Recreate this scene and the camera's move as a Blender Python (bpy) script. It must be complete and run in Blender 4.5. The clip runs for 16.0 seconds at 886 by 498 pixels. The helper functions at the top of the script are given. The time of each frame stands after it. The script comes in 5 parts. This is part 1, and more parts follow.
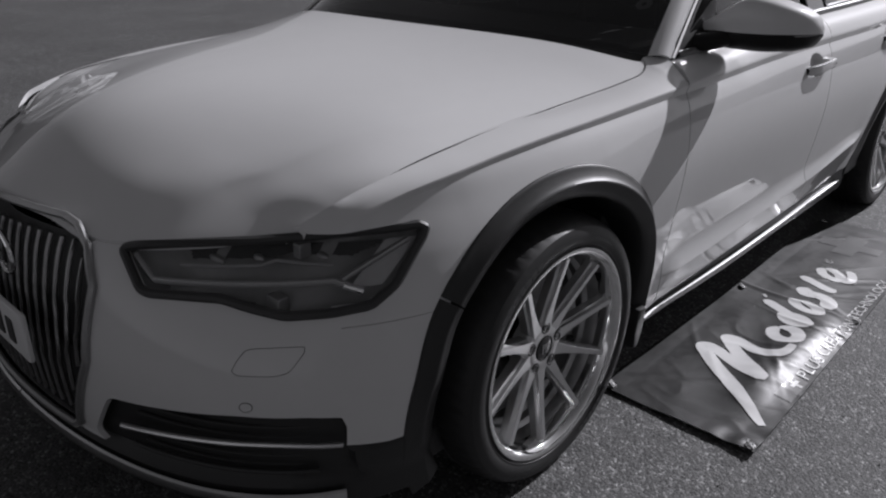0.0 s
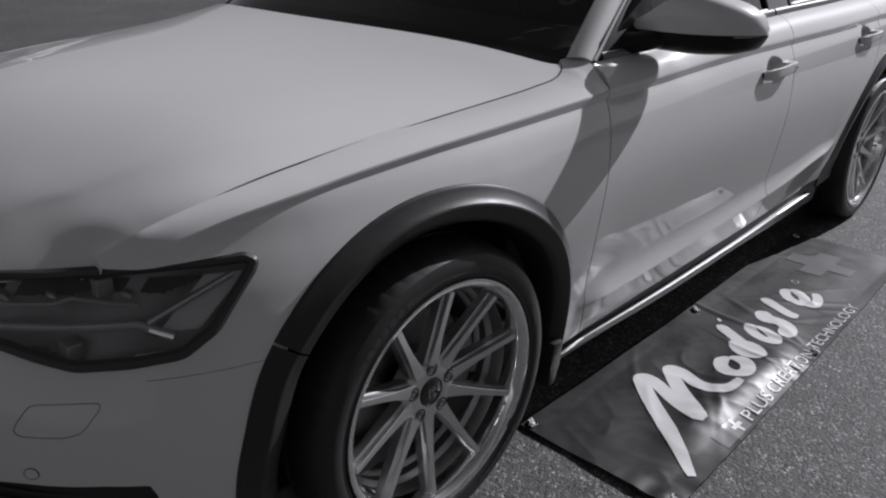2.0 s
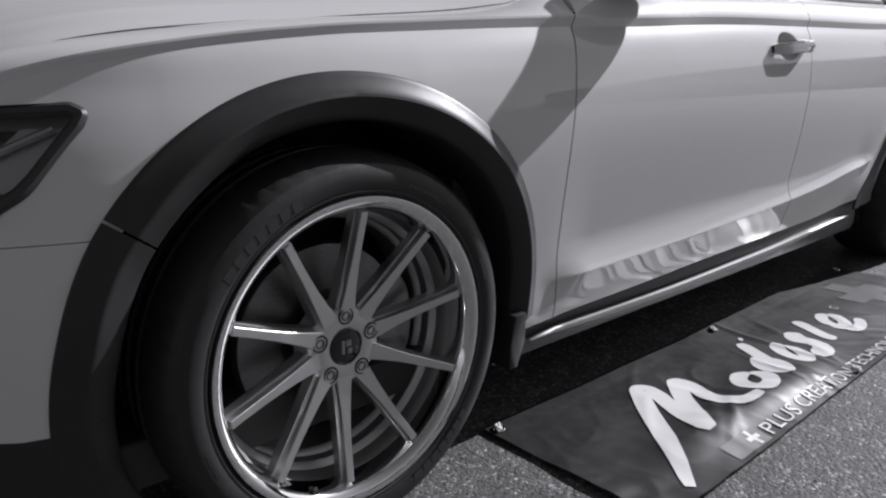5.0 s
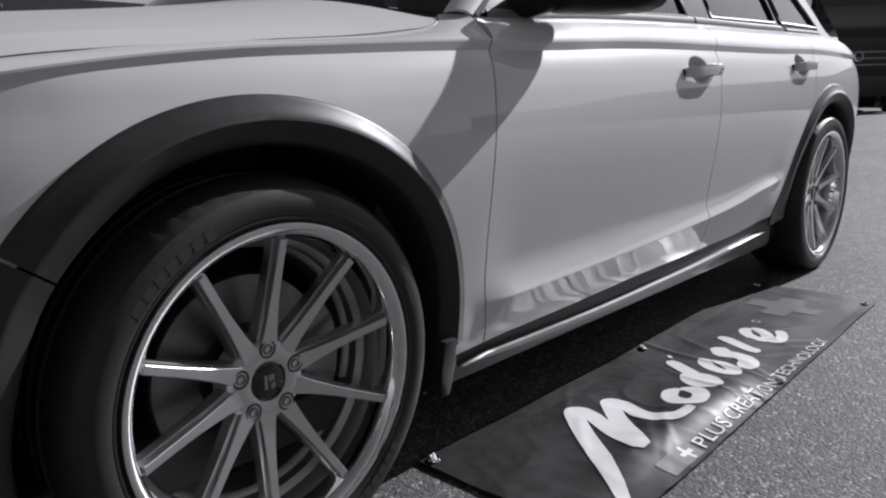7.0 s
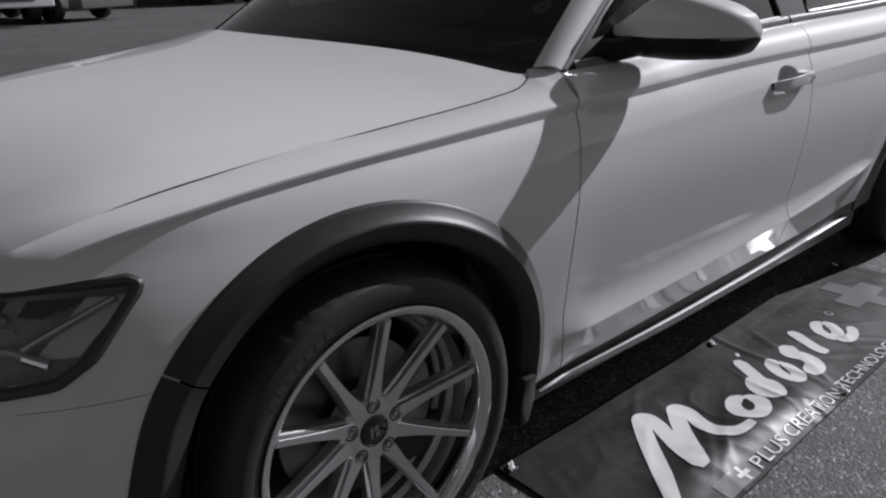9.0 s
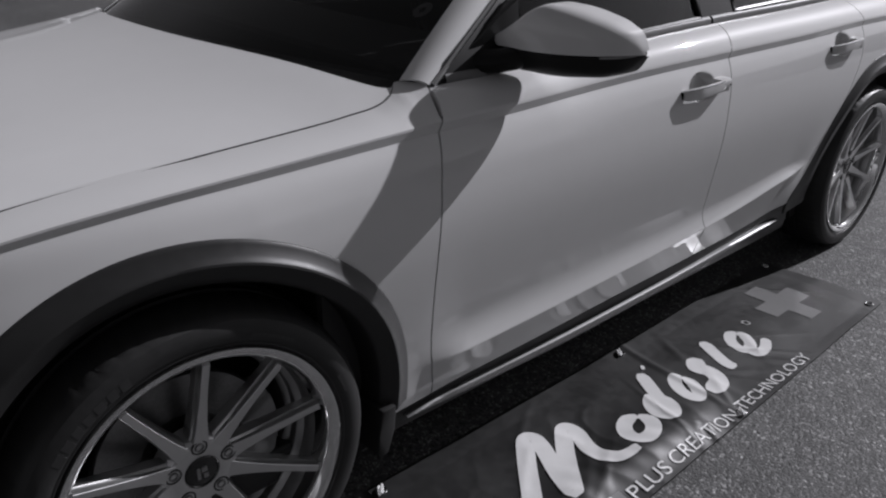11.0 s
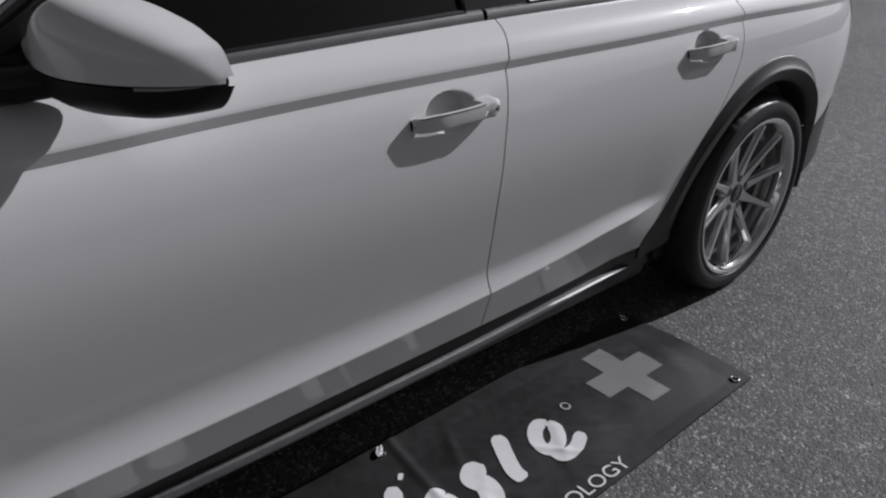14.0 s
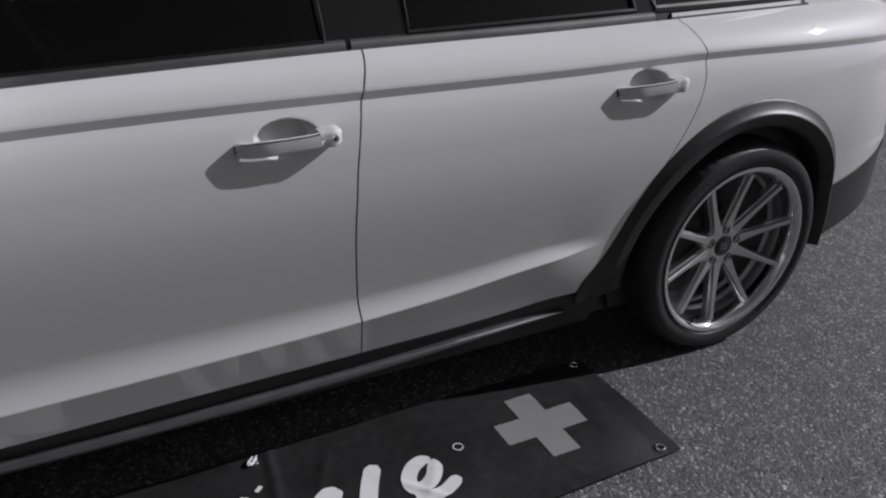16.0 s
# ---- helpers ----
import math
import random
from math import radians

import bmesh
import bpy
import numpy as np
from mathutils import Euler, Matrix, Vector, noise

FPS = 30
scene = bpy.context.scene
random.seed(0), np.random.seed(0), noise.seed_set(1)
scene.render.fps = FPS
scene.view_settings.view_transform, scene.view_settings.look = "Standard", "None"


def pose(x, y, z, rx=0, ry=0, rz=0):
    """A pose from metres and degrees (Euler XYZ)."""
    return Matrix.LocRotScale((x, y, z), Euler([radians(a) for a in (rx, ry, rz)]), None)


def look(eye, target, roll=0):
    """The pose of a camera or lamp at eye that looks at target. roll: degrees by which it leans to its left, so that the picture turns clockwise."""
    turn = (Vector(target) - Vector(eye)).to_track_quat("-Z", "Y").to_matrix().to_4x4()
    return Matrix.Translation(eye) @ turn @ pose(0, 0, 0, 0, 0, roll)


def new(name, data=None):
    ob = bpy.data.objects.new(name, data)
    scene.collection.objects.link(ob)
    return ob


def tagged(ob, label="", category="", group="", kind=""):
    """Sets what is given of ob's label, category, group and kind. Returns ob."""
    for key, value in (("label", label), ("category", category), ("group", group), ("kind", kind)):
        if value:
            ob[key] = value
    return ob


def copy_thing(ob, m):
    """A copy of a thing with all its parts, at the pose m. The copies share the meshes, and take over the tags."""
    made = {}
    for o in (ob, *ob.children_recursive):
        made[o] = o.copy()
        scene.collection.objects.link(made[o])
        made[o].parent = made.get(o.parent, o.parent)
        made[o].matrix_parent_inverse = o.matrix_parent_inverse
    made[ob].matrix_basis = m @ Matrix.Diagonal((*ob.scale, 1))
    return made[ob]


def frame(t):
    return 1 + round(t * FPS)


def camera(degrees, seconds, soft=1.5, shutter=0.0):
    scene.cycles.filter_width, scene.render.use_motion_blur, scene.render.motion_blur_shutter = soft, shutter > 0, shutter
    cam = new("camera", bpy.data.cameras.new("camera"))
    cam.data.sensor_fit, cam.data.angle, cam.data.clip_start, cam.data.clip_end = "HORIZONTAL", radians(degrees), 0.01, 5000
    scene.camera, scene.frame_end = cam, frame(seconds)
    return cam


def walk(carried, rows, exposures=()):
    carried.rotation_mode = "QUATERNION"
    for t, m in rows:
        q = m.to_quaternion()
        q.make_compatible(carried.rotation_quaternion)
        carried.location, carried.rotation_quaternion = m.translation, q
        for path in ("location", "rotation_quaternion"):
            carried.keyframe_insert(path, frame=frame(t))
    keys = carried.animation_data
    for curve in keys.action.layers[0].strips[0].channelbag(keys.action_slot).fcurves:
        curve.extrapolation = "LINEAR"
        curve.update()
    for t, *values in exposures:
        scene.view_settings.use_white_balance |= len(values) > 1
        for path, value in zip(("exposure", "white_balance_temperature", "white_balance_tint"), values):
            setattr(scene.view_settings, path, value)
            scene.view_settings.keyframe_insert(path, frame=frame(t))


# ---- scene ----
cam = camera(61.3, 16.0, soft=2.2)
SKY_STRENGTH, SUN_STRENGTH = 0.060, 4.5
PATH = [
    (0, (-1.362, -1.799, 1.309), (-0.014, -0.551, 0.518), 0.7),
    (0.5, (-1.278, -1.845, 1.311), (0.042, -0.569, 0.516), 0.2),
    (1, (-1.189, -1.896, 1.306), (0.113, -0.597, 0.523), -0.5),
    (1.5, (-1.09, -1.885, 1.295), (0.224, -0.6, 0.506), 0.1),
    (2, (-0.985, -1.843, 1.284), (0.348, -0.584, 0.485), 1.2),
    (2.5, (-0.888, -1.886, 1.259), (0.424, -0.586, 0.492), 0.7),
    (3, (-0.809, -1.892, 1.183), (0.473, -0.545, 0.446), 0.8),
    (3.2, (-0.791, -1.873, 1.139), (0.492, -0.512, 0.43), 0.9),
    (5.3, (-0.694, -1.934, 0.839), (0.613, -0.506, 0.336), 0.5),
    (5.5, (-0.685, -1.946, 0.834), (0.639, -0.534, 0.331), 0.3),
    (6, (-0.661, -1.959, 0.831), (0.719, -0.593, 0.348), 0.1),
    (6.5, (-0.662, -1.954, 0.829), (0.764, -0.625, 0.38), -0.3),
    (7, (-0.677, -1.911, 0.831), (0.763, -0.59, 0.405), -0.6),
    (7.5, (-0.689, -1.868, 0.846), (0.706, -0.498, 0.424), -1.4),
    (8, (-0.718, -1.844, 0.967), (0.601, -0.44, 0.43), -1.4),
    (8.2, (-0.733, -1.862, 1.021), (0.549, -0.44, 0.441), -2.1),
    (10.3, (-0.619, -2.021, 1.345), (0.584, -0.661, 0.506), 0.5),
    (10.5, (-0.561, -2.041, 1.335), (0.643, -0.672, 0.512), 0.2),
    (11, (-0.408, -2.006, 1.318), (0.811, -0.654, 0.488), 0.9),
    (11.5, (-0.257, -1.949, 1.312), (0.978, -0.633, 0.45), 2.0),
    (12, (-0.094, -1.975, 1.304), (1.124, -0.646, 0.437), 1.5),
    (12.5, (0.089, -2.078, 1.33), (1.247, -0.695, 0.464), -0.6),
    (13, (0.252, -2.07, 1.321), (1.406, -0.692, 0.443), -0.3),
    (13.5, (0.399, -2.01, 1.313), (1.577, -0.672, 0.406), 1.4),
    (14, (0.562, -1.998, 1.301), (1.755, -0.673, 0.395), 2.4),
    (14.5, (0.753, -2.182, 1.308), (1.853, -0.745, 0.456), -0.2),
    (15, (0.889, -2.21, 1.333), (1.927, -0.743, 0.455), 1.1),
    (15.5, (1.026, -2.274, 1.338), (1.961, -0.743, 0.453), 1.3),
    (16, (1.153, -2.358, 1.354), (1.979, -0.769, 0.464), 1.8),
]
walk(cam, [(t, look(eye, target, roll)) for t, eye, target, roll in PATH], [(0, -0.1, 6275, 16), (3.2, -0.1, 6275, 16), (5.2, 0.36, 6275, 16), (7.4, 0.28, 6275, 16), (8.2, 0.15, 6275, 16), (10.3, -0.24, 6275, 16), (16, -0.24, 6275, 16)])

# ---- light ----
SUN_TO = Vector((0.88, -0.156, 0.540)).normalized()      # from the place towards the sun
world = bpy.data.worlds.new("sky")
scene.world = world
world.use_nodes = True
wn, wl = world.node_tree.nodes, world.node_tree.links
sky = wn.new("ShaderNodeTexSky")
sky.sky_type = "NISHITA"
sky.sun_disc = False
sky.sun_elevation = math.asin(SUN_TO.z)
sky.sun_rotation = math.atan2(SUN_TO.x, SUN_TO.y)
grey = wn.new("ShaderNodeRGBToBW")                       # the film is black and white
wl.new(sky.outputs["Color"], grey.inputs["Color"])
wl.new(grey.outputs["Val"], wn["Background"].inputs["Color"])
wn["Background"].inputs["Strength"].default_value = SKY_STRENGTH
lamp = bpy.data.lights.new("sun", "SUN")
lamp.energy, lamp.angle = SUN_STRENGTH, radians(0.53)
sun = new("sun", lamp)
sun.matrix_world = look(SUN_TO * 20, (0, 0, 0))


# ---- materials ----
def material(name, value, rough=0.5, metal=0.0, coat=0.0, vary=0.0, scale=6.0, bump=0.0, bump_scale=60.0, spec=0.5, rough_vary=0.0, coat_rough=0.03):
    m = bpy.data.materials.new(name)
    m.use_nodes = True
    n, l = m.node_tree.nodes, m.node_tree.links
    b = n["Principled BSDF"]
    b.inputs["Base Color"].default_value = (value, value, value, 1)
    b.inputs["Roughness"].default_value = rough
    b.inputs["Metallic"].default_value = metal
    b.inputs["Coat Weight"].default_value = coat
    b.inputs["Coat Roughness"].default_value = coat_rough
    b.inputs["Specular IOR Level"].default_value = spec
    co = n.new("ShaderNodeTexCoord")
    if vary or rough_vary:
        t1, t2 = n.new("ShaderNodeTexNoise"), n.new("ShaderNodeTexNoise")
        t1.inputs["Scale"].default_value, t2.inputs["Scale"].default_value = scale, scale * 9
        t1.inputs["Detail"].default_value, t2.inputs["Detail"].default_value = 5, 4
        l.new(co.outputs["Object"], t1.inputs["Vector"])
        l.new(co.outputs["Object"], t2.inputs["Vector"])
        mean = n.new("ShaderNodeMath")
        mean.operation = "ADD"
        l.new(t1.outputs["Fac"], mean.inputs[0])
        l.new(t2.outputs["Fac"], mean.inputs[1])
        if vary:
            r = n.new("ShaderNodeMapRange")
            r.inputs["From Min"].default_value, r.inputs["From Max"].default_value = 0.65, 1.35
            r.inputs["To Min"].default_value, r.inputs["To Max"].default_value = value * (1 - vary), value * (1 + vary)
            l.new(mean.outputs[0], r.inputs["Value"])
            l.new(r.outputs["Result"], b.inputs["Base Color"])
        if rough_vary:
            r = n.new("ShaderNodeMapRange")
            r.inputs["From Min"].default_value, r.inputs["From Max"].default_value = 0.65, 1.35
            r.inputs["To Min"].default_value, r.inputs["To Max"].default_value = max(0.0, rough - rough_vary), rough + rough_vary
            l.new(mean.outputs[0], r.inputs["Value"])
            l.new(r.outputs["Result"], b.inputs["Roughness"])
    if bump:
        t = n.new("ShaderNodeTexNoise")
        t.inputs["Scale"].default_value, t.inputs["Detail"].default_value = bump_scale, 3
        l.new(co.outputs["Object"], t.inputs["Vector"])
        k = n.new("ShaderNodeBump")
        k.inputs["Strength"].default_value, k.inputs["Distance"].default_value = bump, 0.002
        l.new(t.outputs["Fac"], k.inputs["Height"])
        l.new(k.outputs["Normal"], b.inputs["Normal"])
    return m


PAINT = material("white_car_paint", 0.62, rough=0.42, coat=0.75, spec=0.03, vary=0.012, scale=2.0, coat_rough=0.02)
CLADDING = material("matt_black_plastic", 0.023, rough=0.45, spec=0.40, vary=0.12, scale=5, bump=0.05, bump_scale=900, rough_vary=0.05)
RUBBER = material("tyre_rubber", 0.026, rough=0.50, spec=0.35, vary=0.2, scale=9, bump=0.08, bump_scale=300, rough_vary=0.1)
DARK = material("black_plastic", 0.032, rough=0.5, vary=0.1)
GLOSS = material("gloss_black", 0.008, rough=0.08, coat=0.5)
CHROME = material("chrome", 0.82, rough=0.05, metal=1.0)
ALLOY = material("brushed_alloy", 0.66, rough=0.33, metal=1.0, vary=0.02, scale=8, rough_vary=0.03)
JOINT = material("soft_joint", 0.16, rough=0.6, vary=0.1)
BLACK = material("deep_black_plastic", 0.009, rough=0.4, spec=0.25, vary=0.1)
SATIN = material("satin_aluminium", 0.6, rough=0.3, metal=1.0, vary=0.06, scale=12)
STRIP = material("sill_aluminium", 0.21, rough=0.50, metal=1.0, vary=0.08, scale=9, rough_vary=0.06)
BARREL = material("satin_rim_barrel", 0.50, rough=0.42, metal=0.9, vary=0.06, scale=10, rough_vary=0.05)
STEEL = material("dull_steel", 0.25, rough=0.4, metal=1.0, vary=0.2, scale=20)
LAMP_BOWL = material("lamp_housing", 0.19, rough=0.35, vary=0.1)
LAMP_GREY = material("lamp_reflector", 0.32, rough=0.28, metal=0.6, vary=0.1, scale=20)
PLATE = material("white_plate", 0.7, rough=0.4, vary=0.02)
PRINT = material("dark_print", 0.03, rough=0.5)
VINYL = material("black_vinyl", 0.014, rough=0.47, vary=0.25, scale=4, bump=0.04, bump_scale=25, rough_vary=0.06)
WHITE_PRINT = material("white_vinyl_print", 0.66, rough=0.42, vary=0.03, scale=8)
GREY_PRINT = material("grey_vinyl_print", 0.22, rough=0.25, vary=0.04, scale=8)
LETTER_RUBBER = material("raised_tyre_rubber", 0.030, rough=0.45, vary=0.1)
LEATHER = material("dark_upholstery", 0.03, rough=0.6, vary=0.15)


def glass(name, tint, alpha_rough=0.0):
    m = bpy.data.materials.new(name)
    m.use_nodes = True
    n, l = m.node_tree.nodes, m.node_tree.links
    b = n["Principled BSDF"]
    b.inputs["Base Color"].default_value = (tint, tint, tint, 1)
    b.inputs["Roughness"].default_value = alpha_rough
    b.inputs["Transmission Weight"].default_value = 1.0
    b.inputs["IOR"].default_value = 1.02
    b.inputs["Coat Weight"].default_value = 1.0
    b.inputs["Coat Roughness"].default_value = 0.0
    return m


TINTED = glass("tinted_glass", 0.12)
CLEAR = glass("clear_lamp_cover", 0.85)


def asphalt():
    m = bpy.data.materials.new("asphalt")
    m.use_nodes = True
    n, l = m.node_tree.nodes, m.node_tree.links
    b = n["Principled BSDF"]
    b.inputs["Roughness"].default_value = 0.75
    co = n.new("ShaderNodeTexCoord")
    vor = n.new("ShaderNodeTexVoronoi")
    vor.inputs["Scale"].default_value = 125
    fine = n.new("ShaderNodeTexVoronoi")
    fine.inputs["Scale"].default_value = 290
    l.new(co.outputs["Object"], fine.inputs["Vector"])
    big, mid = n.new("ShaderNodeTexNoise"), n.new("ShaderNodeTexNoise")
    big.inputs["Scale"].default_value, big.inputs["Detail"].default_value = 0.7, 6
    mid.inputs["Scale"].default_value, mid.inputs["Detail"].default_value = 14, 5
    for t in (big, mid):
        l.new(co.outputs["Object"], t.inputs["Vector"])
    push = n.new("ShaderNodeTexNoise")           # uneven stones
    push.inputs["Scale"].default_value = 90
    l.new(co.outputs["Object"], push.inputs["Vector"])
    bend = n.new("ShaderNodeVectorMath")
    bend.operation = "MULTIPLY_ADD"
    bend.inputs[1].default_value = (0.012, 0.012, 0.012)
    l.new(push.outputs["Color"], bend.inputs[0])
    l.new(co.outputs["Object"], bend.inputs[2])
    l.new(bend.outputs["Vector"], vor.inputs["Vector"])
    chips = n.new("ShaderNodeValToRGB")          # each stone its own shade, some pale
    chips.color_ramp.elements[0].color = (0.040, 0.040, 0.040, 1)
    chips.color_ramp.elements[1].color = (0.40, 0.40, 0.40, 1)
    chips.color_ramp.elements[0].position, chips.color_ramp.elements[1].position = 0.25, 0.86
    e = chips.color_ramp.elements.new(0.68)
    e.color = (0.090, 0.090, 0.090, 1)
    blend = n.new("ShaderNodeMix")
    blend.data_type = "RGBA"
    blend.inputs["Factor"].default_value = 0.42
    l.new(vor.outputs["Color"], blend.inputs["A"])
    l.new(fine.outputs["Color"], blend.inputs["B"])
    l.new(blend.outputs["Result"], chips.inputs["Fac"])
    gain = n.new("ShaderNodeMapRange")
    gain.inputs["From Min"].default_value, gain.inputs["From Max"].default_value = 0.3, 0.7
    gain.inputs["To Min"].default_value, gain.inputs["To Max"].default_value = 0.8, 1.22
    l.new(big.outputs["Fac"], gain.inputs["Value"])
    gain2 = n.new("ShaderNodeMapRange")
    gain2.inputs["From Min"].default_value, gain2.inputs["From Max"].default_value = 0.3, 0.7
    gain2.inputs["To Min"].default_value, gain2.inputs["To Max"].default_value = 0.75, 1.25
    l.new(mid.outputs["Fac"], gain2.inputs["Value"])
    mul, mul2 = n.new("ShaderNodeMix"), n.new("ShaderNodeMix")
    for k in (mul, mul2):
        k.data_type, k.blend_type = "RGBA", "MULTIPLY"
        k.inputs["Factor"].default_value = 1.0
    l.new(chips.outputs["Color"], mul.inputs["A"])
    l.new(gain.outputs["Result"], mul.inputs["B"])
    l.new(mul.outputs["Result"], mul2.inputs["A"])
    l.new(gain2.outputs["Result"], mul2.inputs["B"])
    pits = n.new("ShaderNodeTexNoise")           # open pores between the stones, their shade painted into the colour
    pits.inputs["Scale"].default_value, pits.inputs["Detail"].default_value = 85, 1
    l.new(co.outputs["Object"], pits.inputs["Vector"])
    pore = n.new("ShaderNodeMapRange")
    pore.inputs["From Min"].default_value, pore.inputs["From Max"].default_value = 0.32, 0.36
    pore.inputs["To Min"].default_value, pore.inputs["To Max"].default_value = 0.14, 1.0
    l.new(pits.outputs["Fac"], pore.inputs["Value"])
    mul3 = n.new("ShaderNodeMix")
    mul3.data_type, mul3.blend_type = "RGBA", "MULTIPLY"
    mul3.inputs["Factor"].default_value = 1.0
    l.new(mul2.outputs["Result"], mul3.inputs["A"])
    l.new(pore.outputs["Result"], mul3.inputs["B"])
    l.new(mul3.outputs["Result"], b.inputs["Base Color"])
    bump = n.new("ShaderNodeBump")
    bump.inputs["Strength"].default_value, bump.inputs["Distance"].default_value = 0.55, 0.004
    l.new(vor.outputs["Distance"], bump.inputs["Height"])
    bump.invert = True
    l.new(bump.outputs["Normal"], b.inputs["Normal"])
    return m


ASPHALT = asphalt()
GRIT = material("stone_chips", 0.14, rough=0.7, vary=0.6, scale=40)


# ---- mesh helpers ----
def finish(ob, mat, smooth=True):
    me = ob.data
    if mat:
        me.materials.append(mat)
    if smooth:
        me.shade_smooth()
    return ob


def from_faces(name, verts, faces, mat, parent=None, label="", smooth=True, sharp=None):
    me = bpy.data.meshes.new(name)
    me.from_pydata([tuple(map(float, v)) for v in verts], [], faces)
    me.update()
    ob = new(name, me)
    finish(ob, mat, smooth)
    if sharp is not None:
        me.set_sharp_from_angle(angle=radians(sharp))
    if parent:
        ob.parent = parent
    if label:
        tagged(ob, label)
    return ob


def part(name, bm, mat, parent=None, label="", smooth=True, sharp=35):
    me = bpy.data.meshes.new(name)
    bmesh.ops.recalc_face_normals(bm, faces=bm.faces)
    bm.to_mesh(me)
    bm.free()
    ob = new(name, me)
    finish(ob, mat, smooth)
    if smooth and sharp:
        me.set_sharp_from_angle(angle=radians(sharp))
    if parent:
        ob.parent = parent
    if label:
        tagged(ob, label)
    return ob


def sheet(P, keep=None, lip=0.0, inward=None):
    """A bmesh from a grid of points P[i][j]. keep(point): whether a cell stays. lip: the depth to which the rim is turned in along inward(point)."""
    bm = bmesh.new()
    V = [[bm.verts.new(p) for p in row] for row in P]
    for i in range(len(V) - 1):
        for j in range(len(V[0]) - 1):
            c = [V[i][j], V[i + 1][j], V[i + 1][j + 1], V[i][j + 1]]
            if keep is None or keep((c[0].co + c[1].co + c[2].co + c[3].co) / 4):
                bm.faces.new(c)
    bmesh.ops.delete(bm, geom=[v for v in bm.verts if not v.link_faces], context="VERTS")
    if lip:
        rim = [e for e in bm.edges if len(e.link_faces) == 1]
        made = bmesh.ops.extrude_edge_only(bm, edges=rim)
        for v in [g for g in made["geom"] if isinstance(g, bmesh.types.BMVert)]:
            v.co += Vector(inward(v.co)) * lip
    return bm


def tube(points, radius, sides=8, closed=False, flat=1.0):
    """A bmesh tube along points; flat squeezes it along its second axis."""
    bm = bmesh.new()
    pts = [Vector(p) for p in points]
    n = len(pts)
    rings = []
    ref = None
    for i, p in enumerate(pts):
        a = pts[(i - 1) % n] if closed or i > 0 else p
        b = pts[(i + 1) % n] if closed or i < n - 1 else p
        d = (b - a).normalized()
        if ref is None:
            ref = d.orthogonal().normalized()
            if abs(d.z) < 0.9:
                ref = (Vector((0, 0, 1)) - d * d.z).normalized()
        ref = (ref - d * ref.dot(d)).normalized()
        side = d.cross(ref)
        r = radius(i / max(1, n - 1)) if callable(radius) else radius
        rings.append([bm.verts.new(p + (ref * math.cos(t) + side * math.sin(t) * flat) * r) for t in [2 * math.pi * k / sides for k in range(sides)]])
    m = n if closed else n - 1
    for i in range(m):
        A, B = rings[i], rings[(i + 1) % n]
        for k in range(sides):
            bm.faces.new((A[k], A[(k + 1) % sides], B[(k + 1) % sides], B[k]))
    if not closed:
        bm.faces.new(rings[0][::-1])
        bm.faces.new(rings[-1])
    return bm


def lathe(profile, segments=64, closed=False):
    """A bmesh turned about the y axis from rows of (radius, y)."""
    bm = bmesh.new()
    rings = []
    for r, y in profile:
        rings.append([bm.verts.new((r * math.cos(2 * math.pi * k / segments), y, r * math.sin(2 * math.pi * k / segments))) for k in range(segments)])
    for i in range(len(rings) - (0 if closed else 1)):
        A, B = rings[i], rings[(i + 1) % len(rings)]
        for k in range(segments):
            bm.faces.new((A[k], A[(k + 1) % segments], B[(k + 1) % segments], B[k]))
    return bm


def box(x0, x1, y0, y1, z0, z1, bevel=0.0, bm=None):
    own = bmesh.new()
    bmesh.ops.create_cube(own, size=1, matrix=Matrix.Translation(((x0 + x1) / 2, (y0 + y1) / 2, (z0 + z1) / 2)) @ Matrix.Diagonal((abs(x1 - x0), abs(y1 - y0), abs(z1 - z0), 1)))
    if bevel:
        bmesh.ops.bevel(own, geom=own.edges[:], offset=bevel, segments=3, profile=0.6, affect="EDGES")
    if bm is None:
        return own
    me = bpy.data.meshes.new("tmp")
    own.to_mesh(me)
    own.free()
    bm.from_mesh(me)
    bpy.data.meshes.remove(me)
    return bm


def prism(outline, y0, y1, bevel=0.0, axis="y"):
    """A plate: the outline (x, z) pushed from y0 to y1 (axis z: outline (x, y) from z0 to z1; axis x: outline (y, z))."""
    bm = bmesh.new()
    def put(a, b, d):
        return {"y": (a, d, b), "z": (a, b, d), "x": (d, a, b)}[axis]
    A = [bm.verts.new(put(a, b, y0)) for a, b in outline]
    B = [bm.verts.new(put(a, b, y1)) for a, b in outline]
    bm.faces.new(A)
    bm.faces.new(B[::-1])
    for i in range(len(A)):
        j = (i + 1) % len(A)
        bm.faces.new((A[j], A[i], B[i], B[j]))
    if bevel:
        bmesh.ops.bevel(bm, geom=bm.edges[:], offset=bevel, segments=2, profile=0.6, affect="EDGES")
    return bm


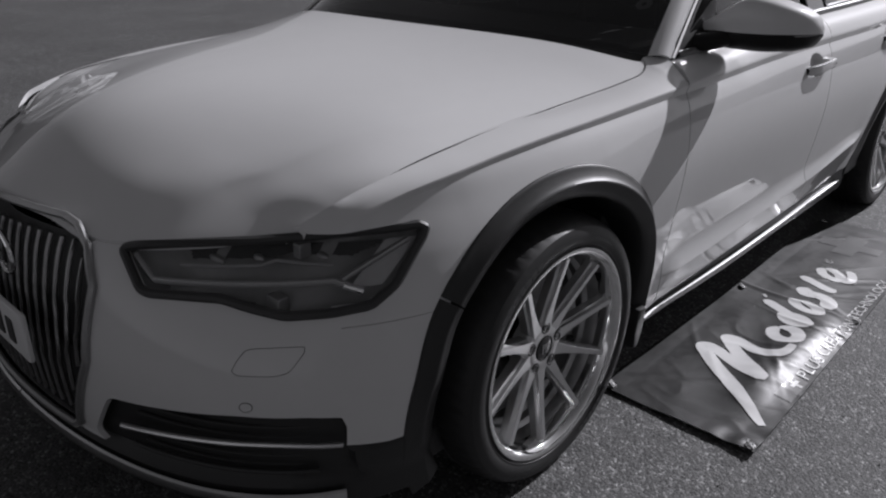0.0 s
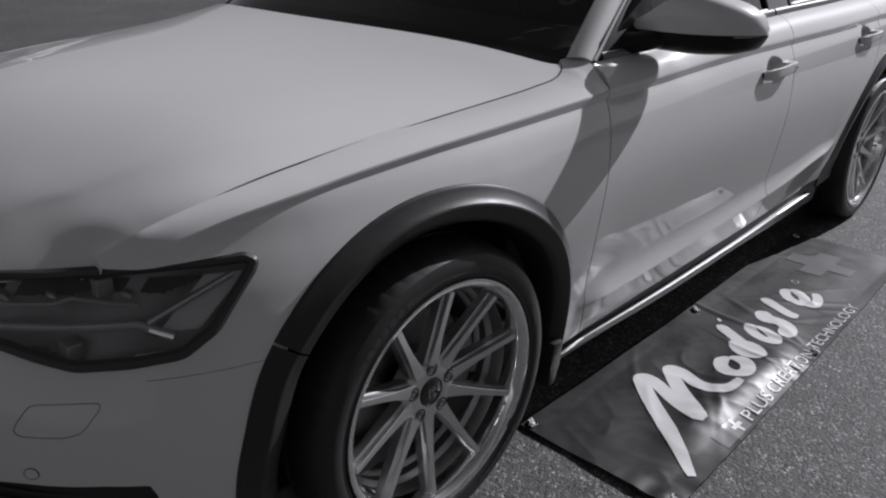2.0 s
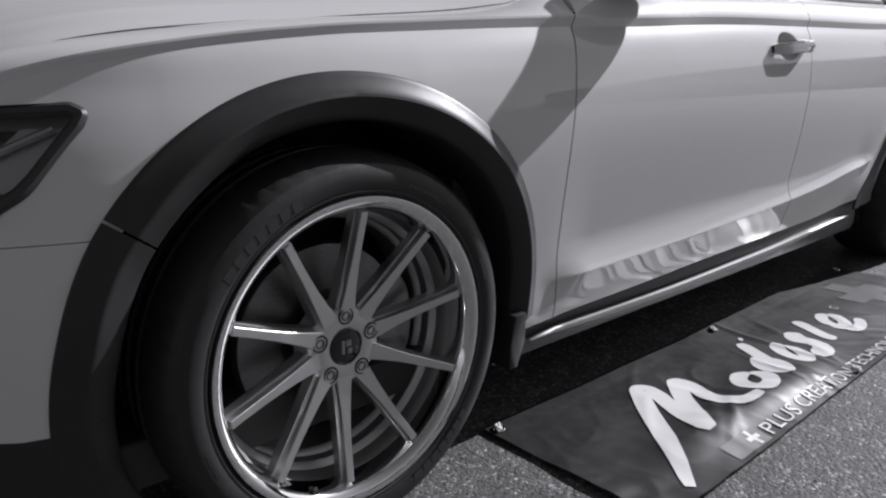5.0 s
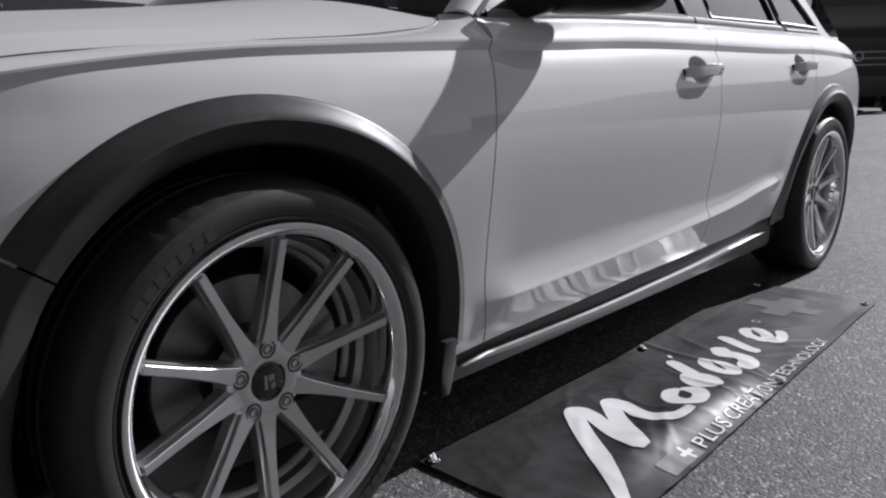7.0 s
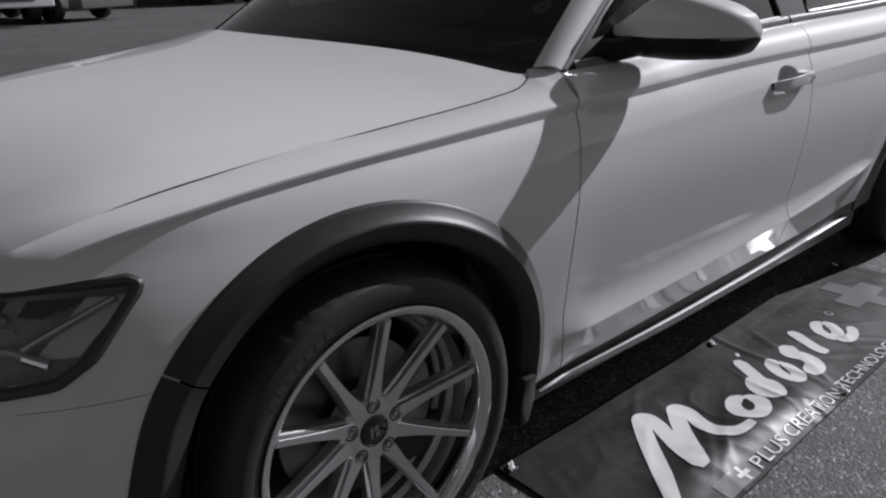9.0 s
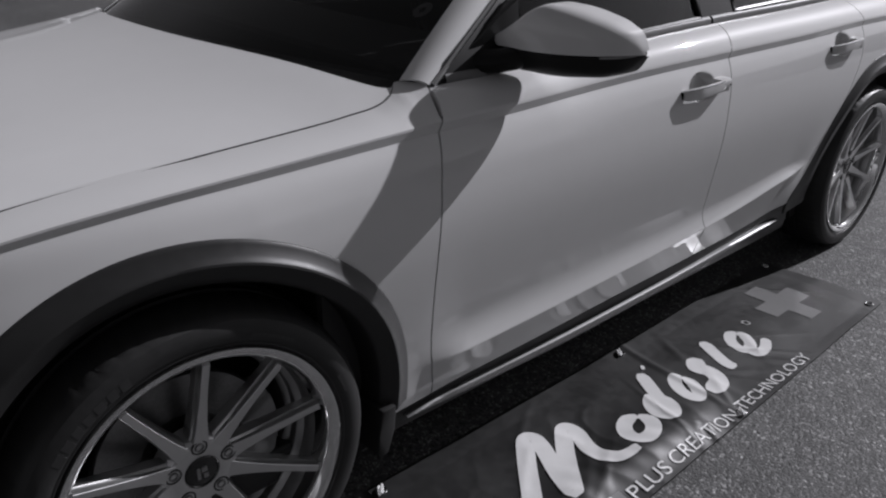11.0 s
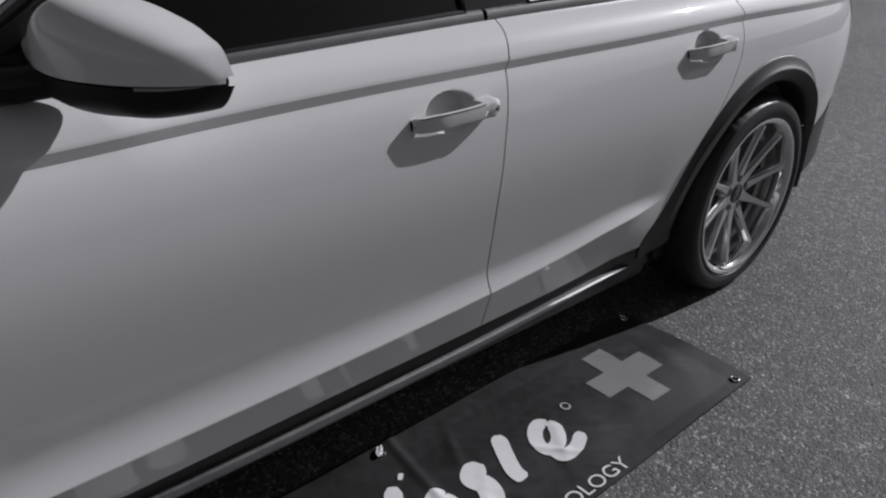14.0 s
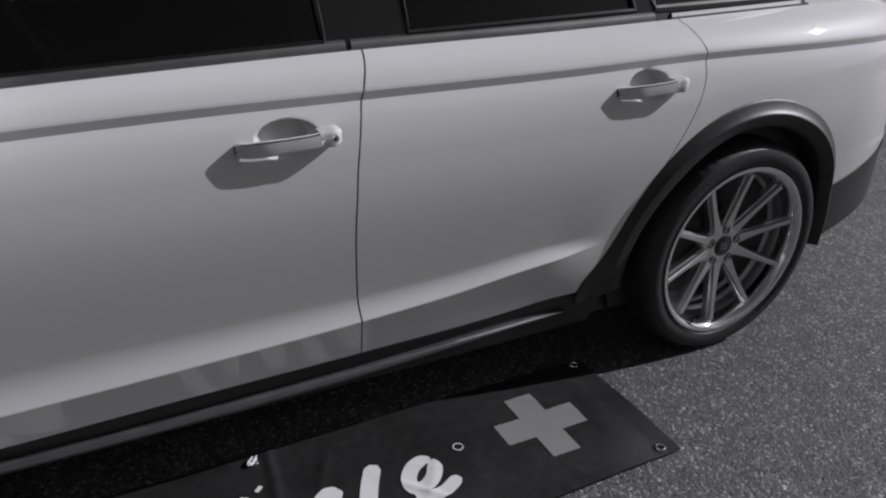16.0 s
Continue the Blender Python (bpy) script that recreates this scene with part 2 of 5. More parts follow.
def curve_of(table):
    """A smooth function through rows of (x, value)."""
    xs = np.array([a for a, _ in table], float)
    vs = np.array([b for _, b in table], float)
    d = np.diff(vs) / np.diff(xs)
    w = np.diff(xs)
    tan = np.r_[d[0], (d[:-1] * w[1:] + d[1:] * w[:-1]) / (w[1:] + w[:-1]), d[-1]]
    def at(x):
        if x <= xs[0]:
            return float(vs[0] + tan[0] * (x - xs[0]))
        if x >= xs[-1]:
            return float(vs[-1] + tan[-1] * (x - xs[-1]))
        i = int(np.searchsorted(xs, x, side="right")) - 1
        h = w[i]
        t = (x - xs[i]) / h
        return float((2 * t**3 - 3 * t**2 + 1) * vs[i] + (t**3 - 2 * t**2 + t) * h * tan[i] + (3 * t**2 - 2 * t**3) * vs[i + 1] + (t**3 - t**2) * h * tan[i + 1])
    return at


def inside(a, b, poly):
    hit = False
    for i in range(len(poly)):
        (x1, y1), (x2, y2) = poly[i], poly[i - 1]
        if (y1 > b) != (y2 > b) and a < (x2 - x1) * (b - y1) / (y2 - y1) + x1:
            hit = not hit
    return hit


def rounded(poly, steps=5, cut=0.3):
    """The outline with its corners rounded."""
    out = []
    n = len(poly)
    for i in range(n):
        p, a, b = Vector(poly[i]), Vector(poly[i - 1]), Vector(poly[(i + 1) % n])
        p0, p1 = p.lerp(a, cut), p.lerp(b, cut)
        for k in range(steps + 1):
            t = k / steps
            out.append(tuple(p0 * (1 - t) ** 2 + p * 2 * t * (1 - t) + p1 * t * t))
    return out


# ---- the car's skin ----
# x runs from the front axle to the rear, y = 0 is the car's middle, and the side that faces the camera has y < 0.
WHEEL_R, HUB_Z, BASE = 0.35, 0.345, 2.905
NOSE_X = 0.25
crease_z = curve_of([(-0.62, 0.740), (-0.575, 0.766), (-0.54, 0.792), (-0.505, 0.813), (-0.46, 0.830), (-0.41, 0.844), (-0.31, 0.864), (-0.23, 0.876), (-0.04, 0.895), (0.18, 0.907), (0.514, 0.921), (0.825, 0.929), (1.04, 0.938), (1.3, 0.945), (1.7, 0.949), (2.22, 0.953), (2.67, 0.962), (3.25, 0.957), (4.0, 0.945)])
top_y = curve_of([(-0.62, 0.672), (-0.605, 0.694), (-0.583, 0.707), (-0.54, 0.739), (-0.49, 0.751), (-0.42, 0.764), (-0.3, 0.771), (-0.134, 0.773), (0.086, 0.778), (0.3, 0.787), (0.43, 0.797), (0.60, 0.820), (0.8, 0.832), (1.7, 0.832), (2.6, 0.81), (3.2, 0.775), (3.6, 0.735), (4.0, 0.69)])
top_z = curve_of([(-0.62, 0.745), (-0.605, 0.765), (-0.583, 0.787), (-0.54, 0.820), (-0.49, 0.838), (-0.42, 0.856), (-0.3, 0.876), (-0.134, 0.893), (0.086, 0.910), (0.43, 0.942), (0.60, 0.974), (0.8, 0.983), (1.05, 0.996), (1.34, 1.007), (1.72, 1.018), (2.24, 1.026), (2.61, 1.034), (3.2, 1.045), (4.0, 1.045)])
wing_y = curve_of([(-0.62, 0.672), (-0.605, 0.694), (-0.583, 0.707), (-0.54, 0.739), (-0.49, 0.751), (-0.42, 0.764), (-0.3, 0.771), (-0.134, 0.773), (0.086, 0.778), (0.3, 0.787), (0.42, 0.798), (0.48, 0.802), (0.52, 0.797), (0.55, 0.781), (0.567, 0.762), (0.59, 0.783), (0.62, 0.815)])
wing_z = curve_of([(-0.62, 0.745), (-0.605, 0.765), (-0.583, 0.787), (-0.54, 0.820), (-0.49, 0.838), (-0.42, 0.856), (-0.3, 0.876), (-0.134, 0.893), (0.086, 0.910), (0.43, 0.941), (0.50, 0.952), (0.54, 0.966), (0.567, 0.983), (0.60, 0.984), (0.63, 0.984)])
bottom_z = curve_of([(-0.9, 0.225), (0.2, 0.245), (0.5, 0.262), (0.9, 0.271), (1.24, 0.282), (1.7, 0.289), (2.1, 0.296), (2.3, 0.312), (2.45, 0.325), (2.9, 0.34), (3.15, 0.40), (3.28, 0.458), (3.40, 0.487), (3.62, 0.540), (4.0, 0.63)])
swage_z = curve_of([(0.4, 0.359), (0.56, 0.362), (0.79, 0.367), (1.01, 0.373), (1.26, 0.382), (1.43, 0.389), (1.69, 0.402), (1.93, 0.421), (2.13, 0.446), (2.30, 0.462), (2.6, 0.482)])
crease_y = curve_of([(-0.62, 0.700), (-0.60, 0.722), (-0.56, 0.757), (-0.505, 0.788), (-0.41, 0.821), (-0.31, 0.846), (-0.16, 0.867), (0.0, 0.883), (0.2, 0.894), (0.5, 0.9015), (4.0, 0.9015)])
plan_in = curve_of([(-0.40, 0.0), (-0.2, 0.0), (0.2, 0.0), (0.6, 0.0), (1.7, -0.004), (2.6, 0.0), (3.1, 0.012), (3.5, 0.045), (4.0, 0.08)])
nose_x = curve_of([(0.18, -0.895), (0.30, -0.925), (0.45, -0.935), (0.60, -0.925), (0.72, -0.897), (0.76, -0.872), (0.80, -0.85), (0.86, -0.83), (0.92, -0.81)])
nose_a = curve_of([(0.18, 5.05), (0.45, 5.05), (0.60, 4.4), (0.70, 3.68), (0.76, 3.50), (0.80, 3.40), (0.86, 3.40), (0.92, 3.40)])
nose_b = curve_of([(0.18, 2.0), (0.45, 2.0), (0.60, 1.75), (0.70, 1.58), (0.76, 1.5), (0.80, 1.48), (0.92, 1.48)])
TAIL_X, TAIL_END = 3.30, 4.0


def ridge(x):
    """How strongly the doors' lower swage stands out at x."""
    a = min(1, max(0, (x - 0.50) / 0.16))
    b = min(1, max(0, (2.41 - x) / 0.20))
    return a * a * (3 - 2 * a) * b * b * (3 - 2 * b)


def taper(x, z):
    if x < NOSE_X:
        u = min(1.0, (x - NOSE_X) / (nose_x(z) - NOSE_X))
        return max(0.0, 1 - u ** nose_a(z)) ** (1 / nose_b(z))
    if x > TAIL_X:
        u = min(1.0, (x - TAIL_X) / (TAIL_END - TAIL_X + (0.03 if z < 0.6 else 0.0)))
        return max(0.0, 1 - u**2.6) ** (1 / 2.6)
    return 1.0


def swell(x, z):
    """The bumper's corner is fuller than the doors are low down."""
    a, b = min(1, max(0, -x / 0.35)), min(1, max(0, (0.62 - z) / 0.16))
    return 0.020 * a * a * (3 - 2 * a) * b * b * (3 - 2 * b)


FLANK = np.r_[np.linspace(0, 0.68, 26), np.linspace(0.68, 0.985, 46)[1:], 1.0]      # rows of the flank, closer round the handles


def section(x, wing=False):
    """The car's half section at x: rows of (y, z), from the sill to the window line or (wing) the bonnet's edge, y > 0."""
    zc, d = crease_z(x), ridge(x)
    yi = plan_in(max(NOSE_X, x))
    k = (zc - 0.020 - 0.72) / 0.207                # the upper flank is squeezed where the shoulder comes down
    k = max(0.04, k)
    up = lambda z: 0.72 + (z - 0.72) * k
    f = curve_of([(0.20, 0.874), (0.285, 0.897), (0.345, 0.902), (0.40, 0.908), (0.456, 0.915), (0.51, 0.9220), (0.59, 0.932), (0.66, 0.939), (0.72, 0.9415), (up(0.79), 0.938), (up(0.85), 0.929), (up(0.905), 0.9105), (up(0.927), 0.898)])
    lean = min(1, max(0, (0.15 - x) / 0.45))       # towards the lamp the flank turns in lower down
    z0, ze, z1 = bottom_z(x), swage_z(x), zc - 0.020
    tall = 0.088 - 0.050 * min(1, max(0, (x - 1.1) / 1.2))
    def swage(z):
        if z > ze:
            hollow = 0.006 * max(0.0, min(1.0, (0.78 - z) / (0.78 - ze - 0.5 * tall))) ** 2
            return (0.017 + 0.006) * max(0.0, 1 - (z - ze) / tall) ** 1.8 - hollow
        return 0.017 - 0.225 * (ze - z)
    zs = np.r_[np.linspace(z0, ze - 0.0015, 9), np.linspace(ze + 0.0015, ze + tall, 12), ze + tall + (z1 - ze - tall) * FLANK[1:]]
    yb = crease_y(x) / max(0.2, taper(x, zc)) if x < 0.5 else 0.9015
    full = lambda z: f(z) + (0.9405 - 0.044 * ((z - 0.67) / (z1 - 0.67)) ** 2 - f(z)) * lean if z > 0.67 else f(z)
    rows = [(full(z) + d * swage(z) + swell(x, z) + (yb - 0.9015) * max(0.0, (z - 0.64) / (z1 - 0.64)) ** 1.8, z) for z in zs]
    thin = 0.008 * min(1, max(0, (0.55 - x) / 0.8))          # the shoulder's undercut narrows towards the lamp
    (ya, za), (yb, zb) = rows[-1], (yb - 0.2 * thin, zc - thin)
    for t in (0.06, 0.5, 0.94):
        rows.append((ya + (yb - ya) * t, za + (zb - za) * t))
    yt, zt = (wing_y(x) + yi, wing_z(x)) if wing else (top_y(x) + yi, top_z(x))
    zt = max(zt, zc + 0.008)
    if x < NOSE_X:
        yt = yt / taper(x, zt)                    # the bonnet's edge keeps its own line
    for t in (0.0, 0.04, 0.1, 0.22, 0.36, 0.52, 0.68, 0.84, 1.0):
        bulge = (0.005 if wing else 0.010) * math.sin(math.pi * t)
        rows.append((yb - 0.0010 + (yt - yb) * t + bulge * 0.8, zb + 0.003 + (zt - zb - 0.003) * (t ** 0.92) + bulge * 0.6))
    return [((y - yi) * taper(x, z), z) for y, z in rows]


STEP = 0.005
GRID_X = np.arange(-0.90, 4.001, STEP)
GRID = np.array([section(float(x)) for x in GRID_X])          # x, row, (y, z)
GRID_W = np.array([section(float(x), True) if x < 0.7 else section(float(x)) for x in GRID_X])


def rows_at(x, wing=False):
    """The half section at x, read from the grid."""
    q = min(max((x - GRID_X[0]) / STEP, 0), len(GRID_X) - 1.001)
    i = int(q)
    g = GRID_W if wing else GRID
    return g[i] + (g[i + 1] - g[i]) * (q - i)


def skin_y(x, z):
    """The half width of the car's side at x and z."""
    r = rows_at(x, x < 0.57)
    return float(np.interp(z, r[:, 1], r[:, 0]))


BUMPER_X = -0.30


def nose_half(z):
    """The half width from which the front tapers."""
    return skin_y(NOSE_X, min(z, crease_z(NOSE_X))) + swell(-1, z)


def nose(s, z):
    """A point of the front's skin, s from 0 (at the wheel) to 1 (in the middle)."""
    y0 = nose_half(z)
    c = s * math.pi / 2
    return Vector((NOSE_X + (nose_x(z) - NOSE_X) * math.sin(c) ** (2 / nose_a(z)), -y0 * math.cos(c) ** (2 / nose_b(z)), z))


def mid(a, b, t):
    return a + (b - a) * t


# panel joints, x at height z
gap_front = curve_of([(0.20, 0.572), (0.27, 0.566), (0.37, 0.553), (0.451, 0.547), (0.589, 0.542), (0.705, 0.545), (0.756, 0.549), (0.806, 0.553), (0.851, 0.561), (0.894, 0.572), (0.93, 0.584), (0.957, 0.598), (0.985, 0.618), (1.06, 0.65)])
gap_mid = curve_of([(0.20, 1.700), (0.285, 1.695), (0.34, 1.691), (0.40, 1.686), (0.456, 1.681), (0.51, 1.677), (0.59, 1.673), (0.66, 1.672), (0.72, 1.675), (0.79, 1.680), (0.85, 1.689), (0.93, 1.705), (0.967, 1.715), (1.04, 1.745)])
gap_rear = curve_of([(0.20, 2.36), (0.33, 2.40), (0.45, 2.455), (0.60, 2.515), (0.70, 2.566), (0.767, 2.607), (0.82, 2.637), (0.865, 2.658), (0.92, 2.673), (0.962, 2.676), (1.0, 2.660), (1.045, 2.635)])
ARCH = 0.455


def in_arch(p, r=ARCH):
    return math.hypot(p.x, p.z - HUB_Z) < r or math.hypot(p.x - BASE, p.z - HUB_Z) < r


def dimple(x, z, cups):
    """How deep the hand cups behind the door handles are at x and z."""
    deep = 0.0
    for cx, cz in cups:
        q = ((x - cx) / 0.070) ** 2 + ((z - cz) / 0.040) ** 2
        if q < 1:
            k = min(1, (1 - q) / 0.5)
            deep += 0.030 * k * k * (3 - 2 * k)
    return deep


def side_panel(name, left, right, n, parent, keep=None, label="", z_low=0.0, cups=(), wing=False, rim=None):
    """A body panel between two joints; left and right give x at a height."""
    rows = GRID.shape[1]
    P = []
    for i in range(n + 1):
        t = i / n
        x = mid(left(0.6), right(0.6), t)
        col = []
        for k in range(rows):
            for _ in range(3):
                x = mid(left(rows_at(x, wing)[k, 1]) + 0.0022, right(rows_at(x, wing)[k, 1]) - 0.0022, t)
            y, z = rows_at(x, wing)[k]
            col.append((x, -y + dimple(x, z, cups), z))
        P.append(col)
    ok = lambda c: not in_arch(c) and c.z > z_low and (keep is None or keep(c))
    inward = lambda c: (0, 1, 0) if c.z < crease_z(c.x) + 0.01 else (0, 0.5, -0.85)
    bm = sheet(P, ok, 0.0 if rim else 0.016, inward)
    if rim:
        snap(bm, rim, 0.012, True)
        edge = [e for e in bm.edges if len(e.link_faces) == 1]
        for v in [g for g in bmesh.ops.extrude_edge_only(bm, edges=edge)["geom"] if isinstance(g, bmesh.types.BMVert)]:
            v.co += Vector(inward(v.co)) * 0.016
    ob = part(name, bm, PAINT, parent, label, sharp=27)
    co = ob.data.vertices
    for e in ob.data.edges:                       # the shoulder and the swage keep their edges
        ends = [co[i].co for i in e.vertices]
        if all(min(abs(v.z - crease_z(v.x) + 0.020), abs(v.z - crease_z(v.x) + 0.008 * min(1, max(0, (0.55 - v.x) / 0.8))), abs(v.z - swage_z(v.x)) if 0.6 < v.x < 2.4 else 1) < 0.0024 for v in ends):
            e.use_edge_sharp = True
    return ob


# ---- the car ----
car = tagged(new("car"), "white estate car with black wheel arch cladding, parked on asphalt", "car")
left_parts = []                                   # parts that are mirrored to the far side


def two(ob):
    left_parts.append(ob)
    return ob


# side panels
front_door = two(side_panel("front_door", gap_front, gap_mid, 290, car, cups=((1.536, 0.871),), label="white front door, closed"))
rear_door = two(side_panel("rear_door", gap_mid, gap_rear, 240, car, cups=((2.478, 0.895),), label="white rear door, closed"))
two(side_panel("rear_wing", gap_rear, lambda z: 3.62, 84, car, label="white rear quarter panel"))

# rear end: bumper, cladding and tailgate round the tail
def tail_sheet(x0, z0, z1, off=0.0):
    P = []
    for i in range(41):
        t = i / 40
        x = mid(x0, TAIL_END, 1 - (1 - t) ** 2.2)
        P.append([(x + off, -(skin_y(x, mid(z0, z1, k / 14)) + off), mid(z0, z1, k / 14)) for k in range(15)])
    P += [[(x, -y, z) for x, y, z in row] for row in P[-2::-1]]
    return P


in_x = lambda c: (-1, 0, 0)
part("rear_bumper", sheet(tail_sheet(3.625, 0.475, 0.70), None, 0.02, in_x), PAINT, car, "white rear bumper")
P = []
for i in range(61):
    u = (i / 60) ** 0.8
    col = []
    for k in range(11):
        za = mid(0.30, 0.47, k / 10)
        x = mid(BASE + math.sqrt(0.44**2 - (za - HUB_Z) ** 2), TAIL_END - 0.002, u)
        low, high = 0.285 + min(0.11, max(0.0, x - 3.30) * 0.2), min(0.56, bottom_z(x) + 0.006)
        z = mid(low, max(high, low + 0.02), k / 10)
        col.append((x + 0.003, -(skin_y(x, max(z, 0.30)) + 0.003), z))
    P.append(col)
P += [[(x, -y, z) for x, y, z in row] for row in P[-2::-1]]
part("rear_bumper_cladding", sheet(P), CLADDING, car, "black lower cladding of the rear bumper")
part("tailgate", sheet(tail_sheet(3.625, 0.704, 1.04), None, 0.02, in_x), PAINT, car, "white tailgate, closed")
P = [[(3.975 + 0.01 * math.cos(k / 4), mid(-0.27, 0.27, i / 6), mid(0.78, 0.90, k / 4)) for k in range(5)] for i in range(7)]
part("rear_plate_recess", sheet(P), DARK, car)
for side in (-1, 1):
    P = []
    for i in range(15):
        x = mid(3.66, 3.93, i / 14)
        P.append([(x + 0.004, side * (skin_y(x, mid(0.80, 0.93, k / 8)) + 0.004), mid(0.80, 0.93, k / 8)) for k in range(9)])
    part("rear_lamp", sheet(P, None, 0.006, in_x), GLOSS, car, "dark red rear lamp, unlit")

# bonnet
hood_edge_y = curve_of([(-0.62, 0.668), (-0.605, 0.690), (-0.583, 0.703), (-0.54, 0.735), (-0.49, 0.747), (-0.42, 0.760), (-0.3, 0.767), (-0.134, 0.769), (0.086, 0.774), (0.3, 0.783), (0.42, 0.794), (0.48, 0.798), (0.52, 0.793), (0.55, 0.777), (0.567, 0.757)])
hood_mid_z = curve_of([(-0.95, 0.852), (-0.87, 0.872), (-0.70, 0.906), (-0.55, 0.932), (-0.36, 0.962), (-0.07, 0.996), (0.15, 1.017), (0.33, 1.030), (0.57, 1.042)])
hood_front_z = curve_of([(0.0, 0.757), (0.18, 0.752), (0.34, 0.727), (0.42, 0.731), (0.55, 0.748), (0.69, 0.768), (0.75, 0.776)])
hood_lip_z = curve_of([(0.0, 0.757), (0.20, 0.756), (0.35, 0.753), (0.50, 0.754), (0.60, 0.760), (0.75, 0.774)])       # the same without the dip beside the grille
hood_crease = curve_of([(0, 0.60), (0.05, 0.655), (0.12, 0.705), (0.20, 0.742), (0.28, 0.770), (0.38, 0.800), (0.50, 0.828), (1, 0.88)])
hood_step = curve_of([(0, 0.0), (0.06, 0.0010), (0.12, 0.0045), (0.18, 0.0065), (0.28, 0.0070), (0.38, 0.0062), (0.52, 0.0033), (0.70, 0.001), (1, 0.0)])
HOOD_W = 0.693                                    # half width of the bonnet's front edge


def hood_plan(a, v):
    """x and y of the bonnet; a: 0 in the middle to 1 at its edge, v: 0 at the nose to 1 at the windscreen."""
    y_front = a * HOOD_W
    zf = hood_front_z(y_front)
    x0 = NOSE_X + (nose_x(zf) - NOSE_X) * max(0.0, 1 - (y_front / skin_y(NOSE_X, zf)) ** nose_b(zf)) ** (1 / nose_a(zf)) + 0.002
    x = mid(x0, 0.33 + 0.225 * a**2.7, v)
    y = mid(y_front, a * hood_edge_y(max(x, -0.605)), min(1, (x - x0) / 0.05)) if x < -0.40 else a * hood_edge_y(x)
    return x, y


HOOD_STEP = 0.03
HOOD_X, HOOD_Y = np.arange(-0.96, 0.66, HOOD_STEP), np.arange(0, 0.85, HOOD_STEP)


def hood_plate():
    """Heights of one half of the bonnet on a grid, as a thin plate bent over its edges and its middle line."""
    nx, ny = len(HOOD_X), len(HOOD_Y)
    n = nx * ny
    N, R = 1e-6 * np.eye(n), np.zeros(n)
    at = lambda i, j: i * ny + abs(j)
    def add(cells, value, weight):
        for p, cp in cells:
            R[p] += weight * cp * value
            for q, cq in cells:
                N[p, q] += weight * cp * cq
    def hold(x, y, z, weight):
        i, j = min(int((x - HOOD_X[0]) / HOOD_STEP), nx - 2), min(int(y / HOOD_STEP), ny - 2)
        s, t = (x - HOOD_X[i]) / HOOD_STEP, (y - HOOD_Y[j]) / HOOD_STEP
        add([(at(i, j), (1 - s) * (1 - t)), (at(i + 1, j), s * (1 - t)), (at(i, j + 1), (1 - s) * t), (at(i + 1, j + 1), s * t)], z, weight)
    k = 1 / HOOD_STEP**2
    for i in range(nx):
        for j in range(ny):
            if 0 < i < nx - 1:
                add([(at(i - 1, j), k), (at(i, j), -2 * k), (at(i + 1, j), k)], 0, 1)
            if j < ny - 1:
                add([(at(i, j - 1), k), (at(i, j), -2 * k), (at(i, j + 1), k)], 0, 1)
            if i < nx - 1 and j < ny - 1:
                add([(at(i, j), k), (at(i + 1, j), -k), (at(i, j + 1), -k), (at(i + 1, j + 1), k)], 0, 2)
    for a in np.linspace(0, 1, 30):
        x, y = hood_plan(a, 0)
        hold(x, y, hood_lip_z(y), 2e5)
        x, y = hood_plan(a, 1)
        hold(x, y, 1.034 - 0.048 * a**3.6, 1e5)
        x = mid(-0.74, 0.30, a)
        hold(x, 0.0, hood_mid_z(x), 6e4)
    for x in np.linspace(-0.57, 0.55, 50):
        hold(x, hood_edge_y(x), wing_z(x), 2e5)
    return np.linalg.solve(N, R).reshape(nx, ny)


HOOD_Z = hood_plate()


def smooth_row(q):
    """Four neighbours and their weights on a row of points, for a smooth reading between them."""
    i = int(q)
    t = q - i
    return zip(range(i - 1, i + 3), (-0.5 * t + t * t - 0.5 * t**3, 1 - 2.5 * t * t + 1.5 * t**3, 0.5 * t + 2 * t * t - 1.5 * t**3, -0.5 * t * t + 0.5 * t**3))


def hood_point(f, v):
    """f: across, -1 to 1; v: 0 at the nose to 1 at the windscreen."""
    a = abs(f)
    x, y = hood_plan(a, v)
    def plate(x, y):
        cols = list(smooth_row(y / HOOD_STEP))
        return sum(wi * wj * HOOD_Z[i, abs(j)] for i, wi in smooth_row((x - HOOD_X[0]) / HOOD_STEP) for j, wj in cols)
    def flush(x, y):                               # level with the wing along the joint
        xe = x + 0.58
        xe = -0.58 + 0.5 * (xe + math.sqrt(xe * xe + 0.0025))
        return plate(x, y) + (wing_z(xe) - plate(xe, hood_edge_y(xe))) * max(0, (a - 0.6) / 0.4) ** 3
    xf, yf = hood_plan(a, 0)
    z = flush(x, y) + (hood_front_z(yf) - flush(xf, yf)) * math.exp(-((x - xf) / (0.07 + 0.10 * max(0, a - 0.5))) ** 2)
    d = max(0.0, x - xf)                           # the nose rolls over above the lamps
    w = min(1, max(0, (a - 0.48) / 0.2)) * min(1, max(0, (1 - a) / 0.14))
    z += 0.013 * w * w * (3 - 2 * w) * (1 - math.exp(-d / 0.06)) * math.exp(-d / 0.22)
    beyond = max(0, a - hood_crease(v)) * 0.75             # raised middle between two creases that fade to the rear
    z += hood_step(v) * (math.exp(-beyond / 0.045) - math.exp(-(1 - hood_crease(v)) * 0.75 / 0.045))
    return Vector((x, math.copysign(y, f), z))


